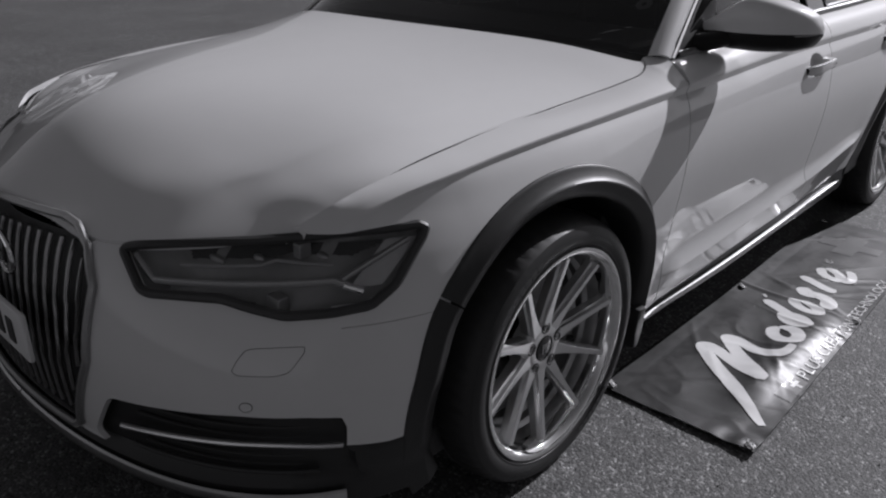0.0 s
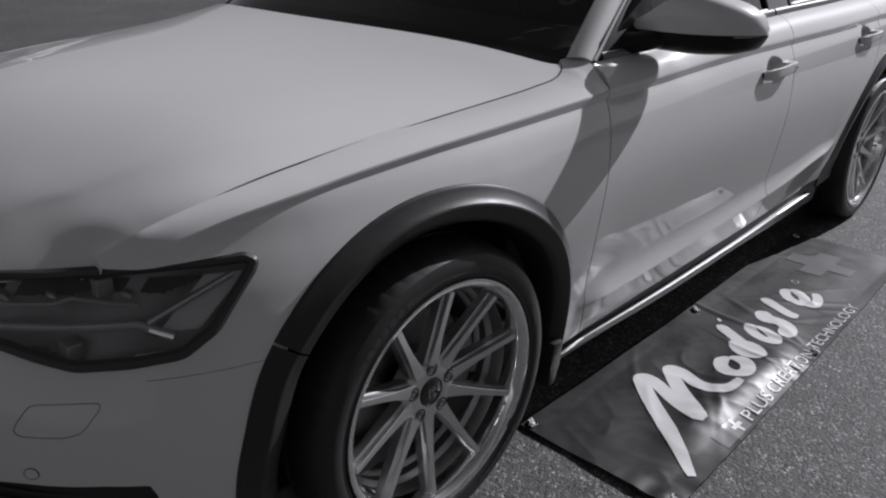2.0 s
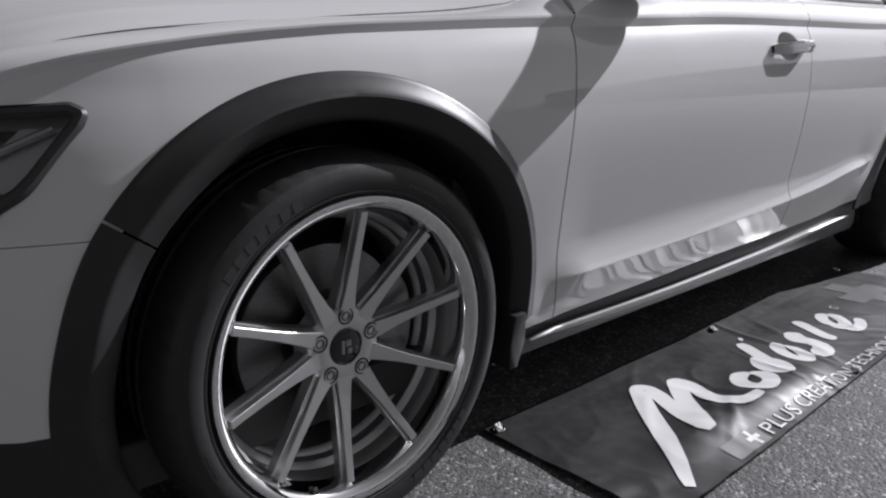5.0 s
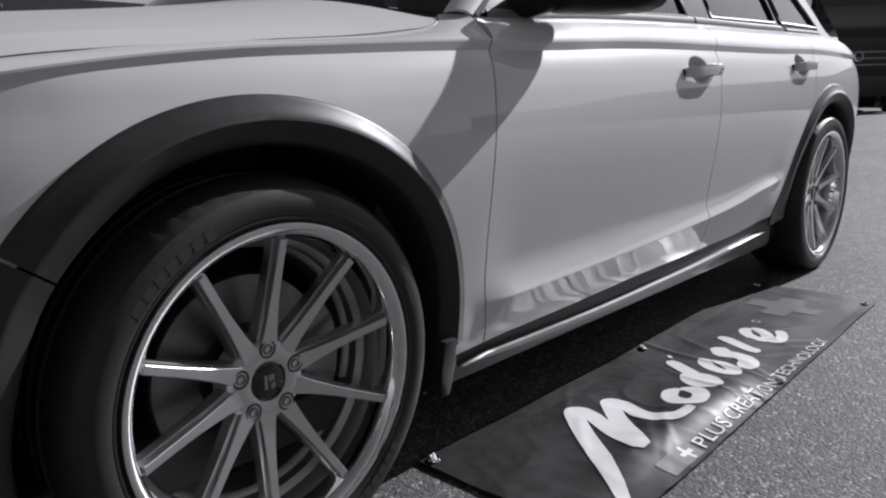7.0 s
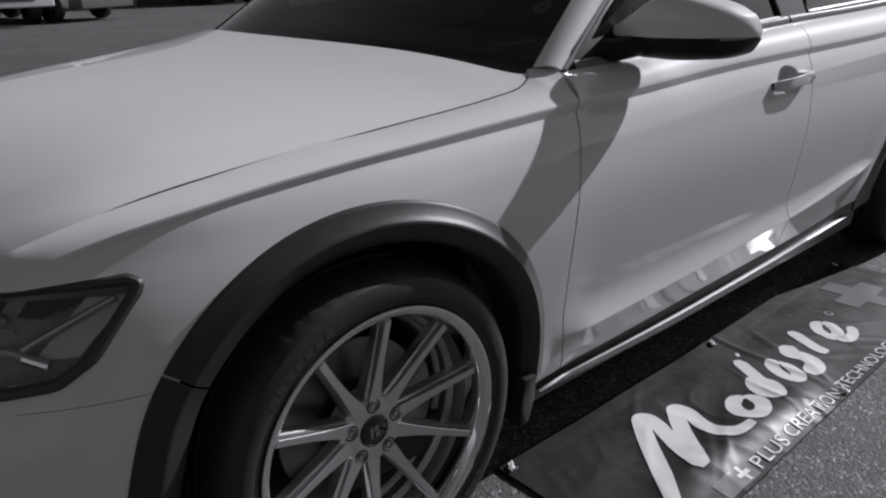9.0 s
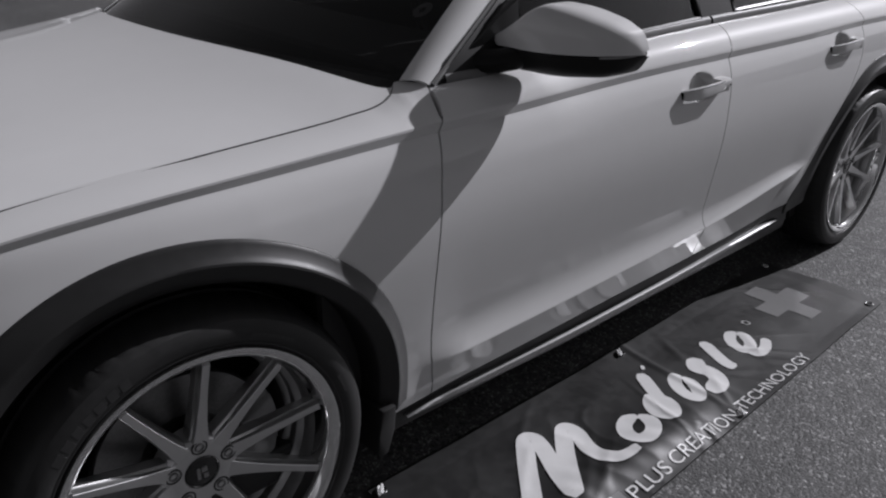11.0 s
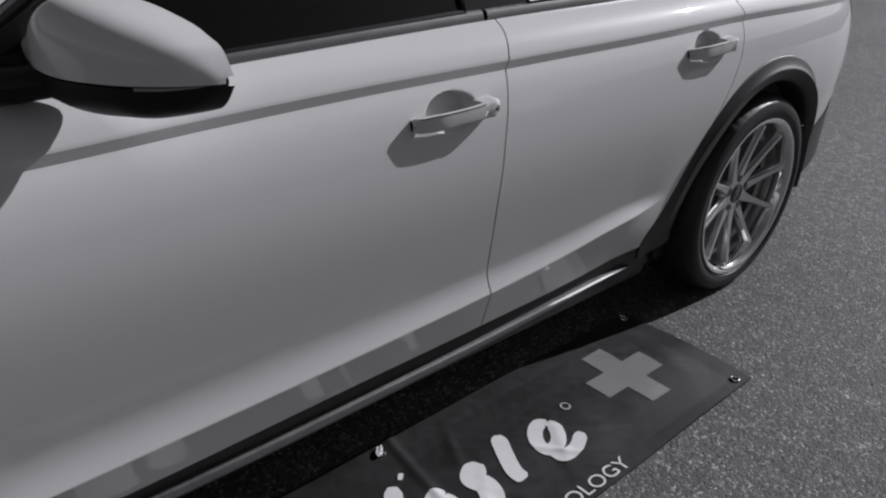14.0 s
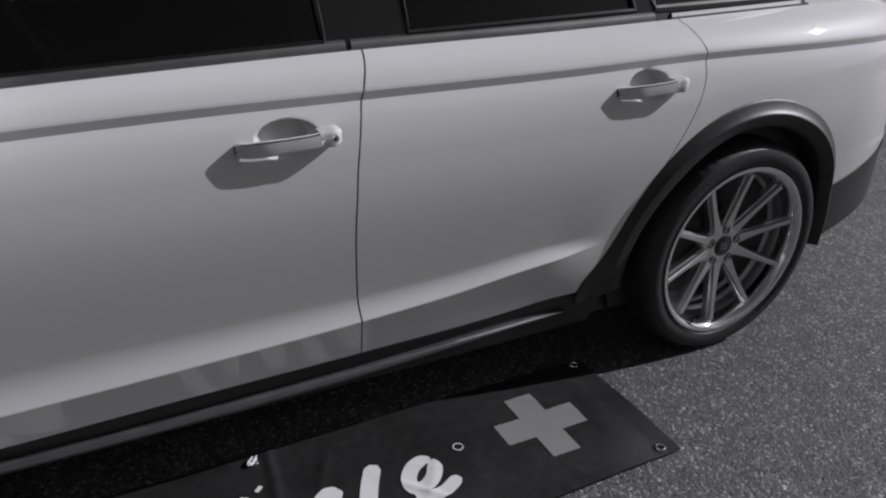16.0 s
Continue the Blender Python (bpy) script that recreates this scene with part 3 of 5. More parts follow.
def hood_across(u, v):
    """u: -1 to 1, with the creases at -0.7 and 0.7."""
    c = hood_crease(v)
    return math.copysign(abs(u) * c / 0.7 if abs(u) < 0.7 else mid(c, 1, (abs(u) - 0.7) / 0.3), u)


P = [[hood_point(hood_across(i / 50 - 1, (j / 70) ** 1.6), (j / 70) ** 1.6) for j in range(71)] for i in range(101)]
part("bonnet", sheet(P, None, 0.018, lambda c: (0, -0.4 if c.y > 0.6 else (0.4 if c.y < -0.6 else 0), -1)), PAINT, car, "white bonnet, closed", sharp=50)


# dark tube that paints the gap's shade along the joint beside the bonnet
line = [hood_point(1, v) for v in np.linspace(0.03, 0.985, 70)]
two(part("bonnet_gap_shade", tube([(q.x, -q.y - 0.0020, q.z + 0.0002) for q in line], 0.0022, 6), DARK, car, "dark tube standing in for the shade in the joint beside the bonnet"))


# front bumper
def s_of(y, z):
    y0 = nose_half(z)
    return math.acos(min(1, abs(y) / y0) ** (nose_b(z) / 2)) * 2 / math.pi


def nose_at(y, z, out=0.0):
    q = nose(s_of(y, z), z)
    e = 0.01
    du, dv = nose(min(1, s_of(y, z) + e), z) - q, nose(s_of(y, z), z + e) - q
    nrm = du.cross(dv).normalized()
    if nrm.y > 0:
        nrm = -nrm
    return q + nrm * out


LAMP = rounded([(0.410, 0.724), (0.487, 0.650), (0.631, 0.657), (0.683, 0.644), (0.737, 0.631), (0.793, 0.634), (0.833, 0.641), (0.847, 0.673), (0.849, 0.753), (0.847, 0.768), (0.838, 0.775), (0.825, 0.774), (0.688, 0.761)], cut=0.16)
FOG = rounded([(0.425, 0.416), (0.571, 0.431), (0.699, 0.442), (0.799, 0.439), (0.838, 0.430), (0.842, 0.405), (0.838, 0.357), (0.800, 0.29), (0.384, 0.235), (0.345, 0.300)], cut=0.14)
GRILLE = [(0.0, 0.752), (0.25, 0.752), (0.290, 0.743), (0.340, 0.710), (0.378, 0.642), (0.376, 0.485), (0.300, 0.306), (0.27, 0.285), (0.0, 0.285)]


LAMP_SIDE = [(-0.388, 0.778), (-0.380, 0.766), (-0.386, 0.753), (-0.465, 0.673), (-0.517, 0.643), (-0.66, 0.636), (-0.66, 0.768), (-0.587, 0.775), (-0.50, 0.781), (-0.409, 0.784)]


def front_z_top(s):
    y = abs(nose(s, 0.74).y)
    return hood_front_z(y) - 0.005 if y < HOOD_W else 0.78


P = []
for i in range(-170, 171):
    s = 1 - abs(i) / 170 * 0.94
    col = [nose(s, mid(0.205, front_z_top(s), k / 90)) for k in range(91)]
    P.append([Vector((c.x, c.y if i < 0 else -c.y, c.z)) for c in col])


def white_low(y):
    return 0.358 - 0.5 * max(0, y - 0.838) if y > 0.6 else 0.275


def snap(bm, polys, reach, side=False):
    """Draws the rim's vertices onto the outlines near them, for clean edges of openings in the front's skin."""
    for v in {v for e in bm.edges if len(e.link_faces) == 1 for v in e.verts}:
        y, z, best = v.co.x if side else abs(v.co.y), v.co.z, None
        if v.co.x > -0.25:
            continue
        for poly in polys:
            for i in range(len(poly)):
                a, b = Vector(poly[i - 1]), Vector(poly[i])
                d = b - a
                t = min(1, max(0, (Vector((y, z)) - a).dot(d) / max(1e-9, d.dot(d))))
                q = a + d * t
                far = (q - Vector((y, z))).length
                if far < reach and (best is None or far < best[0]):
                    best = (far, q)
        if best:
            q = Vector((best[1].x, -skin_y(best[1].x, best[1].y), best[1].y)) if side else nose_at(best[1].x, best[1].y)
            v.co = (q.x, math.copysign(q.y, v.co.y), q.z)
    return bm


def white_front(c):
    y = abs(c.y)
    return not (in_arch(c) or inside(y, c.z, LAMP) or inside(y, c.z, FOG) or inside(y, c.z, GRILLE) or c.z < white_low(y) or c.x > BUMPER_X or (y > 0.812 and c.z > 0.603) or (y > 0.712 and c.z > 0.70))


bm = snap(sheet(P, white_front), [LAMP, FOG, GRILLE, [(0.838, 0.358), (0.90, 0.327)], [(0.30, 0.275), (0.37, 0.275)], [(0.80, 0.6046), (0.95, 0.6046)]], 0.009)
rim = [e for e in bm.edges if len(e.link_faces) == 1]
for v in [g for g in bmesh.ops.extrude_edge_only(bm, edges=rim)["geom"] if isinstance(g, bmesh.types.BMVert)]:
    v.co.x += 0.012
part("front_bumper", bm, PAINT, car, "white front bumper", sharp=30)
P = []
for i in range(-60, 61):
    s = 1 - abs(i) / 60 * 0.92
    col = []
    for k in range(24):
        z = mid(0.185, 0.48, k / 23)
        q = nose(s, z)
        soft = lambda v: min(1, max(0, v)) ** 2 * (3 - 2 * min(1, max(0, v)))
        out = max(soft((abs(q.y) - 0.825) / 0.02) * soft((0.356 - z) / 0.012), soft((0.275 - z) / 0.03))
        inset = mid(0.034, -0.005, out)
        q = Vector((q.x + inset * 0.8, q.y, q.z))
        col.append(Vector((q.x, (q.y if i < 0 else -q.y), q.z)))
    P.append(col)
part("bumper_cladding", sheet(P, lambda c: not in_arch(c, 0.435)), CLADDING, car, "black lower bumper cladding")


def nose_line(pairs, out):
    return [nose_at(y, z, out) for y, z in pairs]


def along(a, b, n):
    return [(mid(a[0], b[0], k / n), mid(a[1], b[1], k / n)) for k in range(n + 1)]


# front wing, from the headlamp to the door
def wing_keep(c):
    y = abs(c.y)
    if inside(c.x, c.z, LAMP_SIDE) or (c.x < -0.580 and c.z < 0.80):
        return False
    return c.x > BUMPER_X or (c.z > 0.606 and y > 0.80) or (c.z > 0.74 and y > 0.66)


wing = side_panel("front_wing", lambda z: -0.592, gap_front, 150, car, wing=True, keep=wing_keep, label="white front wing with a sharp shoulder crease", rim=[LAMP_SIDE, [(-0.66, 0.6060), (-0.28, 0.6060)]])
two(wing)


# fog lamp grille: two bright bars, and the parking sensor and washer cover in the white skin
two(part("fog_grille_bar", tube(nose_line([(y, curve_of([(0.449, 0.356), (0.56, 0.369), (0.675, 0.377), (0.775, 0.376), (0.834, 0.364)])(y)) for y in np.linspace(0.449, 0.834, 20)], 0.002), 0.006, 8, flat=1.0), SATIN, car, "satin bar in the fog lamp grille"))
two(part("fog_grille_bar", tube(nose_line(along((0.46, 0.305), (0.80, 0.295), 14), -0.006), 0.006, 8), CLADDING, car))
for z in (0.42, 0.395, 0.345, 0.32):
    two(part("fog_grille_slat", tube(nose_line(along((0.480, z - 0.010), (0.80, z - 0.016), 10), -0.020), 0.0035, 6), DARK, car))
ring = [nose_at(0.717 + 0.010 * math.cos(t), 0.462 + 0.010 * math.sin(t), 0.001) for t in [k * math.pi / 8 for k in range(16)]]
two(part("parking_sensor", tube(ring, 0.0007, 6, True), JOINT, car))
two(part("parking_sensor_disc", sheet([[nose_at(0.717 + r * math.cos(t), 0.462 + r * math.sin(t), 0.0015) for t in [k * math.pi / 8 for k in range(17)]] for r in (0.0005, 0.009)]), PAINT, car))
WASH = rounded([(0.686, 0.531), (0.689, 0.547), (0.698, 0.570), (0.710, 0.574), (0.777, 0.578), (0.780, 0.567), (0.770, 0.532), (0.752, 0.524), (0.696, 0.523)], cut=0.25)
two(part("washer_cover", tube([nose_at(y, z, 0.0004) for y, z in WASH], 0.0007, 5, True), JOINT, car, "joint of the headlamp washer cover"))
# bright lower lip
lip = [nose_at(y, mid(0.250, 0.230, min(1, abs(y) / 0.6)), 0.016) for y in np.linspace(0.002, 0.815, 30)]
two(part("bumper_lip", tube(lip, 0.014, 8, flat=0.5), SATIN, car, "satin aluminium lip under the bumper"))

# grille: chrome surround, black mesh behind, upright chrome slats, plate
frame_line = []
for (a, b) in zip(GRILLE[:-1], GRILLE[1:]):
    frame_line += along(a, b, 6)[:-1]
frame_line.append(GRILLE[-1])
loop = [nose_at(max(y, 0.002), z, 0.004) for y, z in frame_line]
loop += [Vector((q.x, -q.y, q.z)) for q in loop[-2:0:-1]]
part("grille_surround", tube(loop, 0.009, 8, True), LAMP_GREY, car, "dark chrome surround of the radiator grille")
P = [[nose_at(abs(y), z, -0.05) for z in np.linspace(0.29, 0.73, 12)] for y in np.linspace(0.36, 0.001, 12)]
P += [[Vector((q.x, -q.y, q.z)) for q in row] for row in P[-1::-1]]
part("grille_mesh", sheet(P), DARK, car, "black grille backing")
for k in range(-9, 10):
    y = k * 0.036
    hi = 0.712 - max(0, abs(y) - 0.29) * 0.9
    lo = 0.325 + max(0, abs(y) - 0.26) * 2.0
    pts = []
    for t in np.linspace(0, 1, 18):
        z = mid(lo, hi, t)
        jog = 0.007 if 0.35 < t < 0.62 else 0.0
        q = nose_at(abs(y) + 0.001, z, -0.012)
        pts.append((q.x, math.copysign(abs(q.y) + jog, -y) if k else 0.0, z))
    part("grille_slat", tube(pts, 0.0075, 6, flat=0.6), SATIN, car)
for k in (-1.5, -0.5, 0.5, 1.5):
    c = nose_at(0.0015, 0.655, 0.018)
    pts = [(c.x + 0.012 * abs(k) / 1.5, k * 0.068 + 0.045 * math.cos(t), 0.655 + 0.045 * math.sin(t)) for t in [j * math.pi / 16 for j in range(32)]]
    part("emblem_ring", tube(pts, 0.006, 8, True), CHROME, car, "plain chrome ring")
plate = part("number_plate", box(-0.965, -0.953, -0.26, 0.26, 0.46, 0.57, 0.004), PLATE, car, "white plate with dark bars")
for k in range(6):
    part("plate_bar", box(-0.968, -0.9645, -0.20 + k * 0.065, -0.165 + k * 0.065, 0.485, 0.54), PRINT, plate)

# headlamps: seal, clear cover, dark bowl, light guides and projectors
def lamp_unit():
    seal = tube([nose_at(y, z, 0.001) for y, z in LAMP], 0.010, 8, True)
    unit = part("headlamp", seal, DARK, car, "dark headlamp unit with a clear cover, unlit")
    Y = np.linspace(0.40, 0.865, 60)
    Z = np.linspace(0.61, 0.795, 30)
    part("cover", sheet([[nose_at(y, z, 0.003) for z in Z] for y in Y], lambda c: inside(abs(c.y), c.z, LAMP)), CLEAR, unit, "clear plastic cover").visible_shadow = False
    bowl = [[nose_at(y, z, -0.035 - 0.012 * math.sin(y * 40)) for z in Z] for y in Y]
    part("bowl", sheet(bowl, lambda c: inside(abs(c.y), c.z, rounded([(0.40, 0.735), (0.475, 0.64), (0.61, 0.64), (0.70, 0.618), (0.79, 0.615), (0.845, 0.63), (0.875, 0.79), (0.70, 0.79)]))), LAMP_BOWL, unit, "black lamp interior")
    # long light guide along the lower edge, rising at the outer end
    low = along((0.500, 0.675), (0.776, 0.688), 16) + along((0.776, 0.688), (0.817, 0.668), 4)[1:]
    part("light_guide", tube([nose_at(y, z, -0.006) for y, z in low], 0.0075, 8, flat=0.7), LAMP_GREY, unit, "grey daytime light guide")
    part("light_guide", tube([nose_at(y, z, -0.008) for y, z in along((0.441, 0.715), (0.500, 0.675), 5)], 0.006, 8), LAMP_GREY, unit)
    part("light_guide", tube([nose_at(y, z, -0.006) for y, z in along((0.786, 0.690), (0.836, 0.752), 12)], 0.006, 8), LAMP_GREY, unit)
    part("light_guide", tube([nose_at(y, z, -0.006) for y, z in along((0.791, 0.680), (0.817, 0.667), 6)], 0.007, 8), CHROME, unit, "bright outer guide")
    part("lamp_shelf", tube([nose_at(y, z, -0.016) for y, z in along((0.531, 0.706), (0.664, 0.716), 8) + along((0.664, 0.716), (0.684, 0.726), 3)[1:] + along((0.684, 0.726), (0.765, 0.716), 5)[1:]], 0.0035, 6, flat=0.6), LAMP_GREY, unit)
    recess = [(0.512, 0.733), (0.533, 0.708), (0.664, 0.718), (0.684, 0.728), (0.765, 0.720), (0.806, 0.748), (0.70, 0.752)]
    part("lamp_recess", sheet([[nose_at(y, z, -0.024) for z in np.linspace(0.70, 0.756, 30)] for y in np.linspace(0.505, 0.81, 60)], lambda c: inside(abs(c.y), c.z, recess)), BLACK, unit, "black recess for the projectors")
    for y, z, wide in ((0.588, 0.724, 1.9), (0.655, 0.730, 1.2), (0.745, 0.733, 1.2)):
        q = nose_at(y, z, -0.018)
        bm = bmesh.new()
        bmesh.ops.create_uvsphere(bm, u_segments=16, v_segments=10, radius=0.013, matrix=Matrix.Translation(q) @ Matrix.Diagonal((0.6, wide, 0.55, 1)))
        part("projector", bm, LAMP_GREY, unit, "small projector lens")
    outer = [[nose_at(mid(0.80, 0.835, a / 6) + 0.012 * b / 6, mid(0.675, 0.755, b / 6), -0.014) for b in range(7)] for a in range(7)]
    part("side_reflector", sheet(outer), LAMP_GREY, unit)
    q = nose_at(0.712, 0.738, -0.014)
    part("projector_housing", box(q.x - 0.008, q.x + 0.02, q.y - 0.011, q.y + 0.011, 0.722, 0.752, 0.003), LAMP_GREY, unit, "bright projector housing")
    q = nose_at(0.715, 0.645, -0.02)
    part("low_reflector", box(q.x - 0.006, q.x + 0.02, q.y - 0.02, q.y + 0.02, 0.634, 0.660, 0.003), LAMP_GREY, unit)
    return unit


two(lamp_unit())


# ---- wheel arch cladding, sills ----
rear_flare_high = curve_of([(-30, 1.0), (70, 1.0), (105, 0.75), (130, 0.42), (150, 0.28), (190, 0.25)])      # lies flat against the door
flare_high = curve_of([(-30, 1.0), (90, 1.0), (125, 1.0), (150, 0.75), (180, 0.5), (210, 0.45)])


def flare(name, cx, a0, a1, outer, n, label):
    """A wheel arch trim between two angles (degrees, from the rear upwards); outer(angle) gives its outer radius."""
    P = []
    for i in range(n + 1):
        a = radians(mid(a0, a1, i / n))
        ro = outer(math.degrees(a))
        out = ro - 0.486
        high = (flare_high if cx < 1 else rear_flare_high)(math.degrees(a))
        prof = [(0.486 + out, -0.006), (0.486 + out, 0.003), (0.4845 + out, 0.0050), (0.478 + out * 0.9, 0.0076), (0.469 + out * 0.8, 0.0118), (0.459 + out * 0.6, 0.0172), (0.448 + out * 0.4, 0.0238), (0.442, 0.0276), (0.438, 0.0288), (0.433, 0.0266), (0.417, 0.0195), (0.404, 0.012), (0.399, 0.005), (0.3985, -0.06), (0.3985, -0.14)]
        row = []
        for r, h in prof:
            x, z = cx + r * math.cos(a), HUB_Z + r * math.sin(a)
            rr = ro
            zz = max(0.23, min(HUB_Z + rr * math.sin(a), crease_z(cx) - 0.05))
            h = h * high if h > 0 else h
            row.append((x, -(skin_y(cx + rr * math.cos(a), zz) + h), z))
        P.append(row)
    return part(name, sheet(P, None), CLADDING, car, label, sharp=40)


front_outer = curve_of([(-10, 0.486), (20, 0.480), (60, 0.474), (90, 0.477), (120, 0.481), (150, 0.483), (205, 0.485)])
rear_outer = curve_of([(-25, 0.478), (20, 0.478), (90, 0.478), (140, 0.478), (155, 0.474), (164, 0.478), (173, 0.502), (181, 0.548), (200, 0.57)])
two(flare("wheel_arch_trim", 0.0, -6, 143.4, front_outer, 72, "matt black plastic front wheel arch trim"))
two(flare("wheel_arch_trim_lower", 0.0, 143.9, 203, front_outer, 30, "matt black plastic trim below the arch joint"))
two(flare("wheel_arch_trim", BASE - 0.01, 28, 187, rear_outer, 72, "matt black plastic rear wheel arch trim"))
two(flare("wheel_arch_trim_lower", BASE - 0.01, -9, 27.5, rear_outer, 18, "matt black plastic trim behind the rear wheel"))
two(part("mud_flap", prism([(0.388, 0.322), (0.425, 0.322), (0.420, 0.26), (0.400, 0.205), (0.374, 0.205), (0.378, 0.26)], -0.938, -0.80, 0.004), CLADDING, car, "black plastic deflector behind the front wheel"))


def extrude_x(profile, x0, x1, n=24, shift=None):
    return [[(mid(x0, x1, i / n), -(y + (shift(mid(x0, x1, i / n)) if shift else 0)), z) for y, z in profile] for i in range(n + 1)]


sill_shift = lambda x: -plan_in(x)
two(part("sill", sheet(extrude_x([(0.80, 0.330), (0.862, 0.302), (0.871, 0.268), (0.873, 0.235), (0.870, 0.200), (0.860, 0.182), (0.83, 0.168), (0.70, 0.165)], 0.40, 2.42, 30, sill_shift)), CLADDING, car, "black plastic sill"))
strip_top = curve_of([(0.4, 0.240), (0.55, 0.238), (0.78, 0.233), (1.05, 0.230), (1.38, 0.234), (1.7, 0.240), (2.08, 0.254), (2.4, 0.266)])
strip_low = curve_of([(0.4, 0.222), (0.55, 0.213), (0.78, 0.202), (1.05, 0.195), (1.38, 0.199), (1.7, 0.208), (2.08, 0.234), (2.4, 0.258)])
P = []
for i in range(61):
    x = mid(0.497, 2.315, i / 60)
    e = min(1, (x - 0.497) / 0.10 + 0.02, (2.315 - x) / 0.12 + 0.02) ** 0.6
    top, low = strip_top(x), strip_low(x)
    top, low = mid(mid(low, top, 0.4), top, e), mid(mid(low, top, 0.4), low, e)
    P.append([(x, -(y - plan_in(x)), mid(low, top, k)) for y, k in ((0.868, 1.0), (0.880, 0.98), (0.8865, 0.90), (0.8895, 0.74), (0.8900, 0.46), (0.8880, 0.40), (0.8800, 0.06), (0.866, 0.0))])
two(part("sill_strip", sheet(P), STRIP, car, "satin aluminium strip along the sill"))
two(part("door_seal", sheet(extrude_x([(0.84, 0.35), (0.872, 0.32), (0.876, 0.27)], 0.50, 2.42, 10)), DARK, car))
part("underbody", box(-0.45, 3.25, -0.84, 0.84, 0.185, 0.27, 0.01), DARK, car, "dark underbody")
for cx in (0.0, BASE):
    bm = bmesh.new()
    P = [[(cx + 0.43 * math.cos(a), y, HUB_Z + 0.43 * math.sin(a)) for y in (-0.86, -0.75, -0.56)] for a in [radians(k) for k in range(-20, 201, 5)]]
    P2 = [[(cx + r * math.cos(a), -0.56, HUB_Z + r * math.sin(a)) for r in (0.43, 0.2, 0.01)] for a in [radians(k) for k in range(-20, 201, 5)]]
    two(part("wheel_housing", sheet(P), DARK, car, "black wheel housing"))
    two(part("wheel_housing_wall", sheet(P2), DARK, car))
part("inner_body", box(0.3, 3.4, -0.845, 0.845, 0.25, 0.90, 0.02), DARK, car, "dark inner structure behind the panel joints")

# ---- wheels ----
def tyre_mesh():
    rows = [(0.268, -0.036), (0.274, -0.046), (0.284, -0.056), (0.300, -0.062), (0.316, -0.062), (0.330, -0.056), (0.338, -0.046), (0.3435, -0.034), (0.347, -0.020), (0.3495, -0.004), (0.351, 0.016), (0.351, 0.030), (0.344, 0.032), (0.344, 0.040), (0.351, 0.042), (0.351, 0.066), (0.344, 0.068), (0.344, 0.078), (0.351, 0.080), (0.351, 0.104), (0.344, 0.106), (0.344, 0.114), (0.351, 0.116), (0.349, 0.140), (0.344, 0.160), (0.335, 0.174), (0.315, 0.182), (0.285, 0.176), (0.268, 0.160)]
    seg = 300
    bm = bmesh.new()
    V = []
    for n, (r, y) in enumerate(rows):
        ring = []
        for k in range(seg):
            d = 0.0028 if (7 <= n <= 11 or 15 <= n <= 22) and ((k + n // 2) % 5 == 0) else 0.0
            a = 2 * math.pi * k / seg
            ring.append(bm.verts.new(((r - d) * math.cos(a), y, (r - d) * math.sin(a))))
        V.append(ring)
    for n in range(len(V) - 1):
        for k in range(seg):
            bm.faces.new((V[n][k], V[n][(k + 1) % seg], V[n + 1][(k + 1) % seg], V[n + 1][k]))
    return bm


def spoke_mesh():
    """One spoke, pointing up (+z), with a ridge on its face and sloping flanks."""
    bm = bmesh.new()
    rows = []
    for t in np.linspace(0, 1, 9):
        r = mid(0.036, 0.247, t)
        y = -0.0045 - 0.038 * t**1.25
        w = 0.0068 + 0.0132 * (1 - t) ** 3
        back = mid(0.040, 0.036, t)
        e = 0.0075 + 0.0040 * t                    # narrow flat face, a steep flank, a ledge low down and the spoke's side
        out = mid(0.0052, 0.0034, t)
        half = [(w + out, y + back), (w + out, y + e + 0.006), (w + out - 0.0012, y + e + 0.0035), (w + 0.0016, y + e), (w + 0.0006, y + 0.0010), (w - 0.0006, y)]
        sec = [(-x, yy) for x, yy in half] + half[::-1]
        rows.append([bm.verts.new((x, yy, r)) for x, yy in sec])
    tip = []
    for v in rows[-1]:
        tip.append(bm.verts.new((v.co.x, min(v.co.y + 0.022, 0.03), v.co.z + 0.008)))
    rows.append(tip)
    for a, b in zip(rows[:-1], rows[1:]):
        for k in range(len(a) - 1):
            bm.faces.new((a[k], a[k + 1], b[k + 1], b[k]))
    for a, b in zip(rows[:-1], rows[1:]):
        bm.faces.new((a[-1], a[0], b[0], b[-1]))
    bm.faces.new(rows[0][::-1])
    bm.faces.new(rows[-1])
    return bm


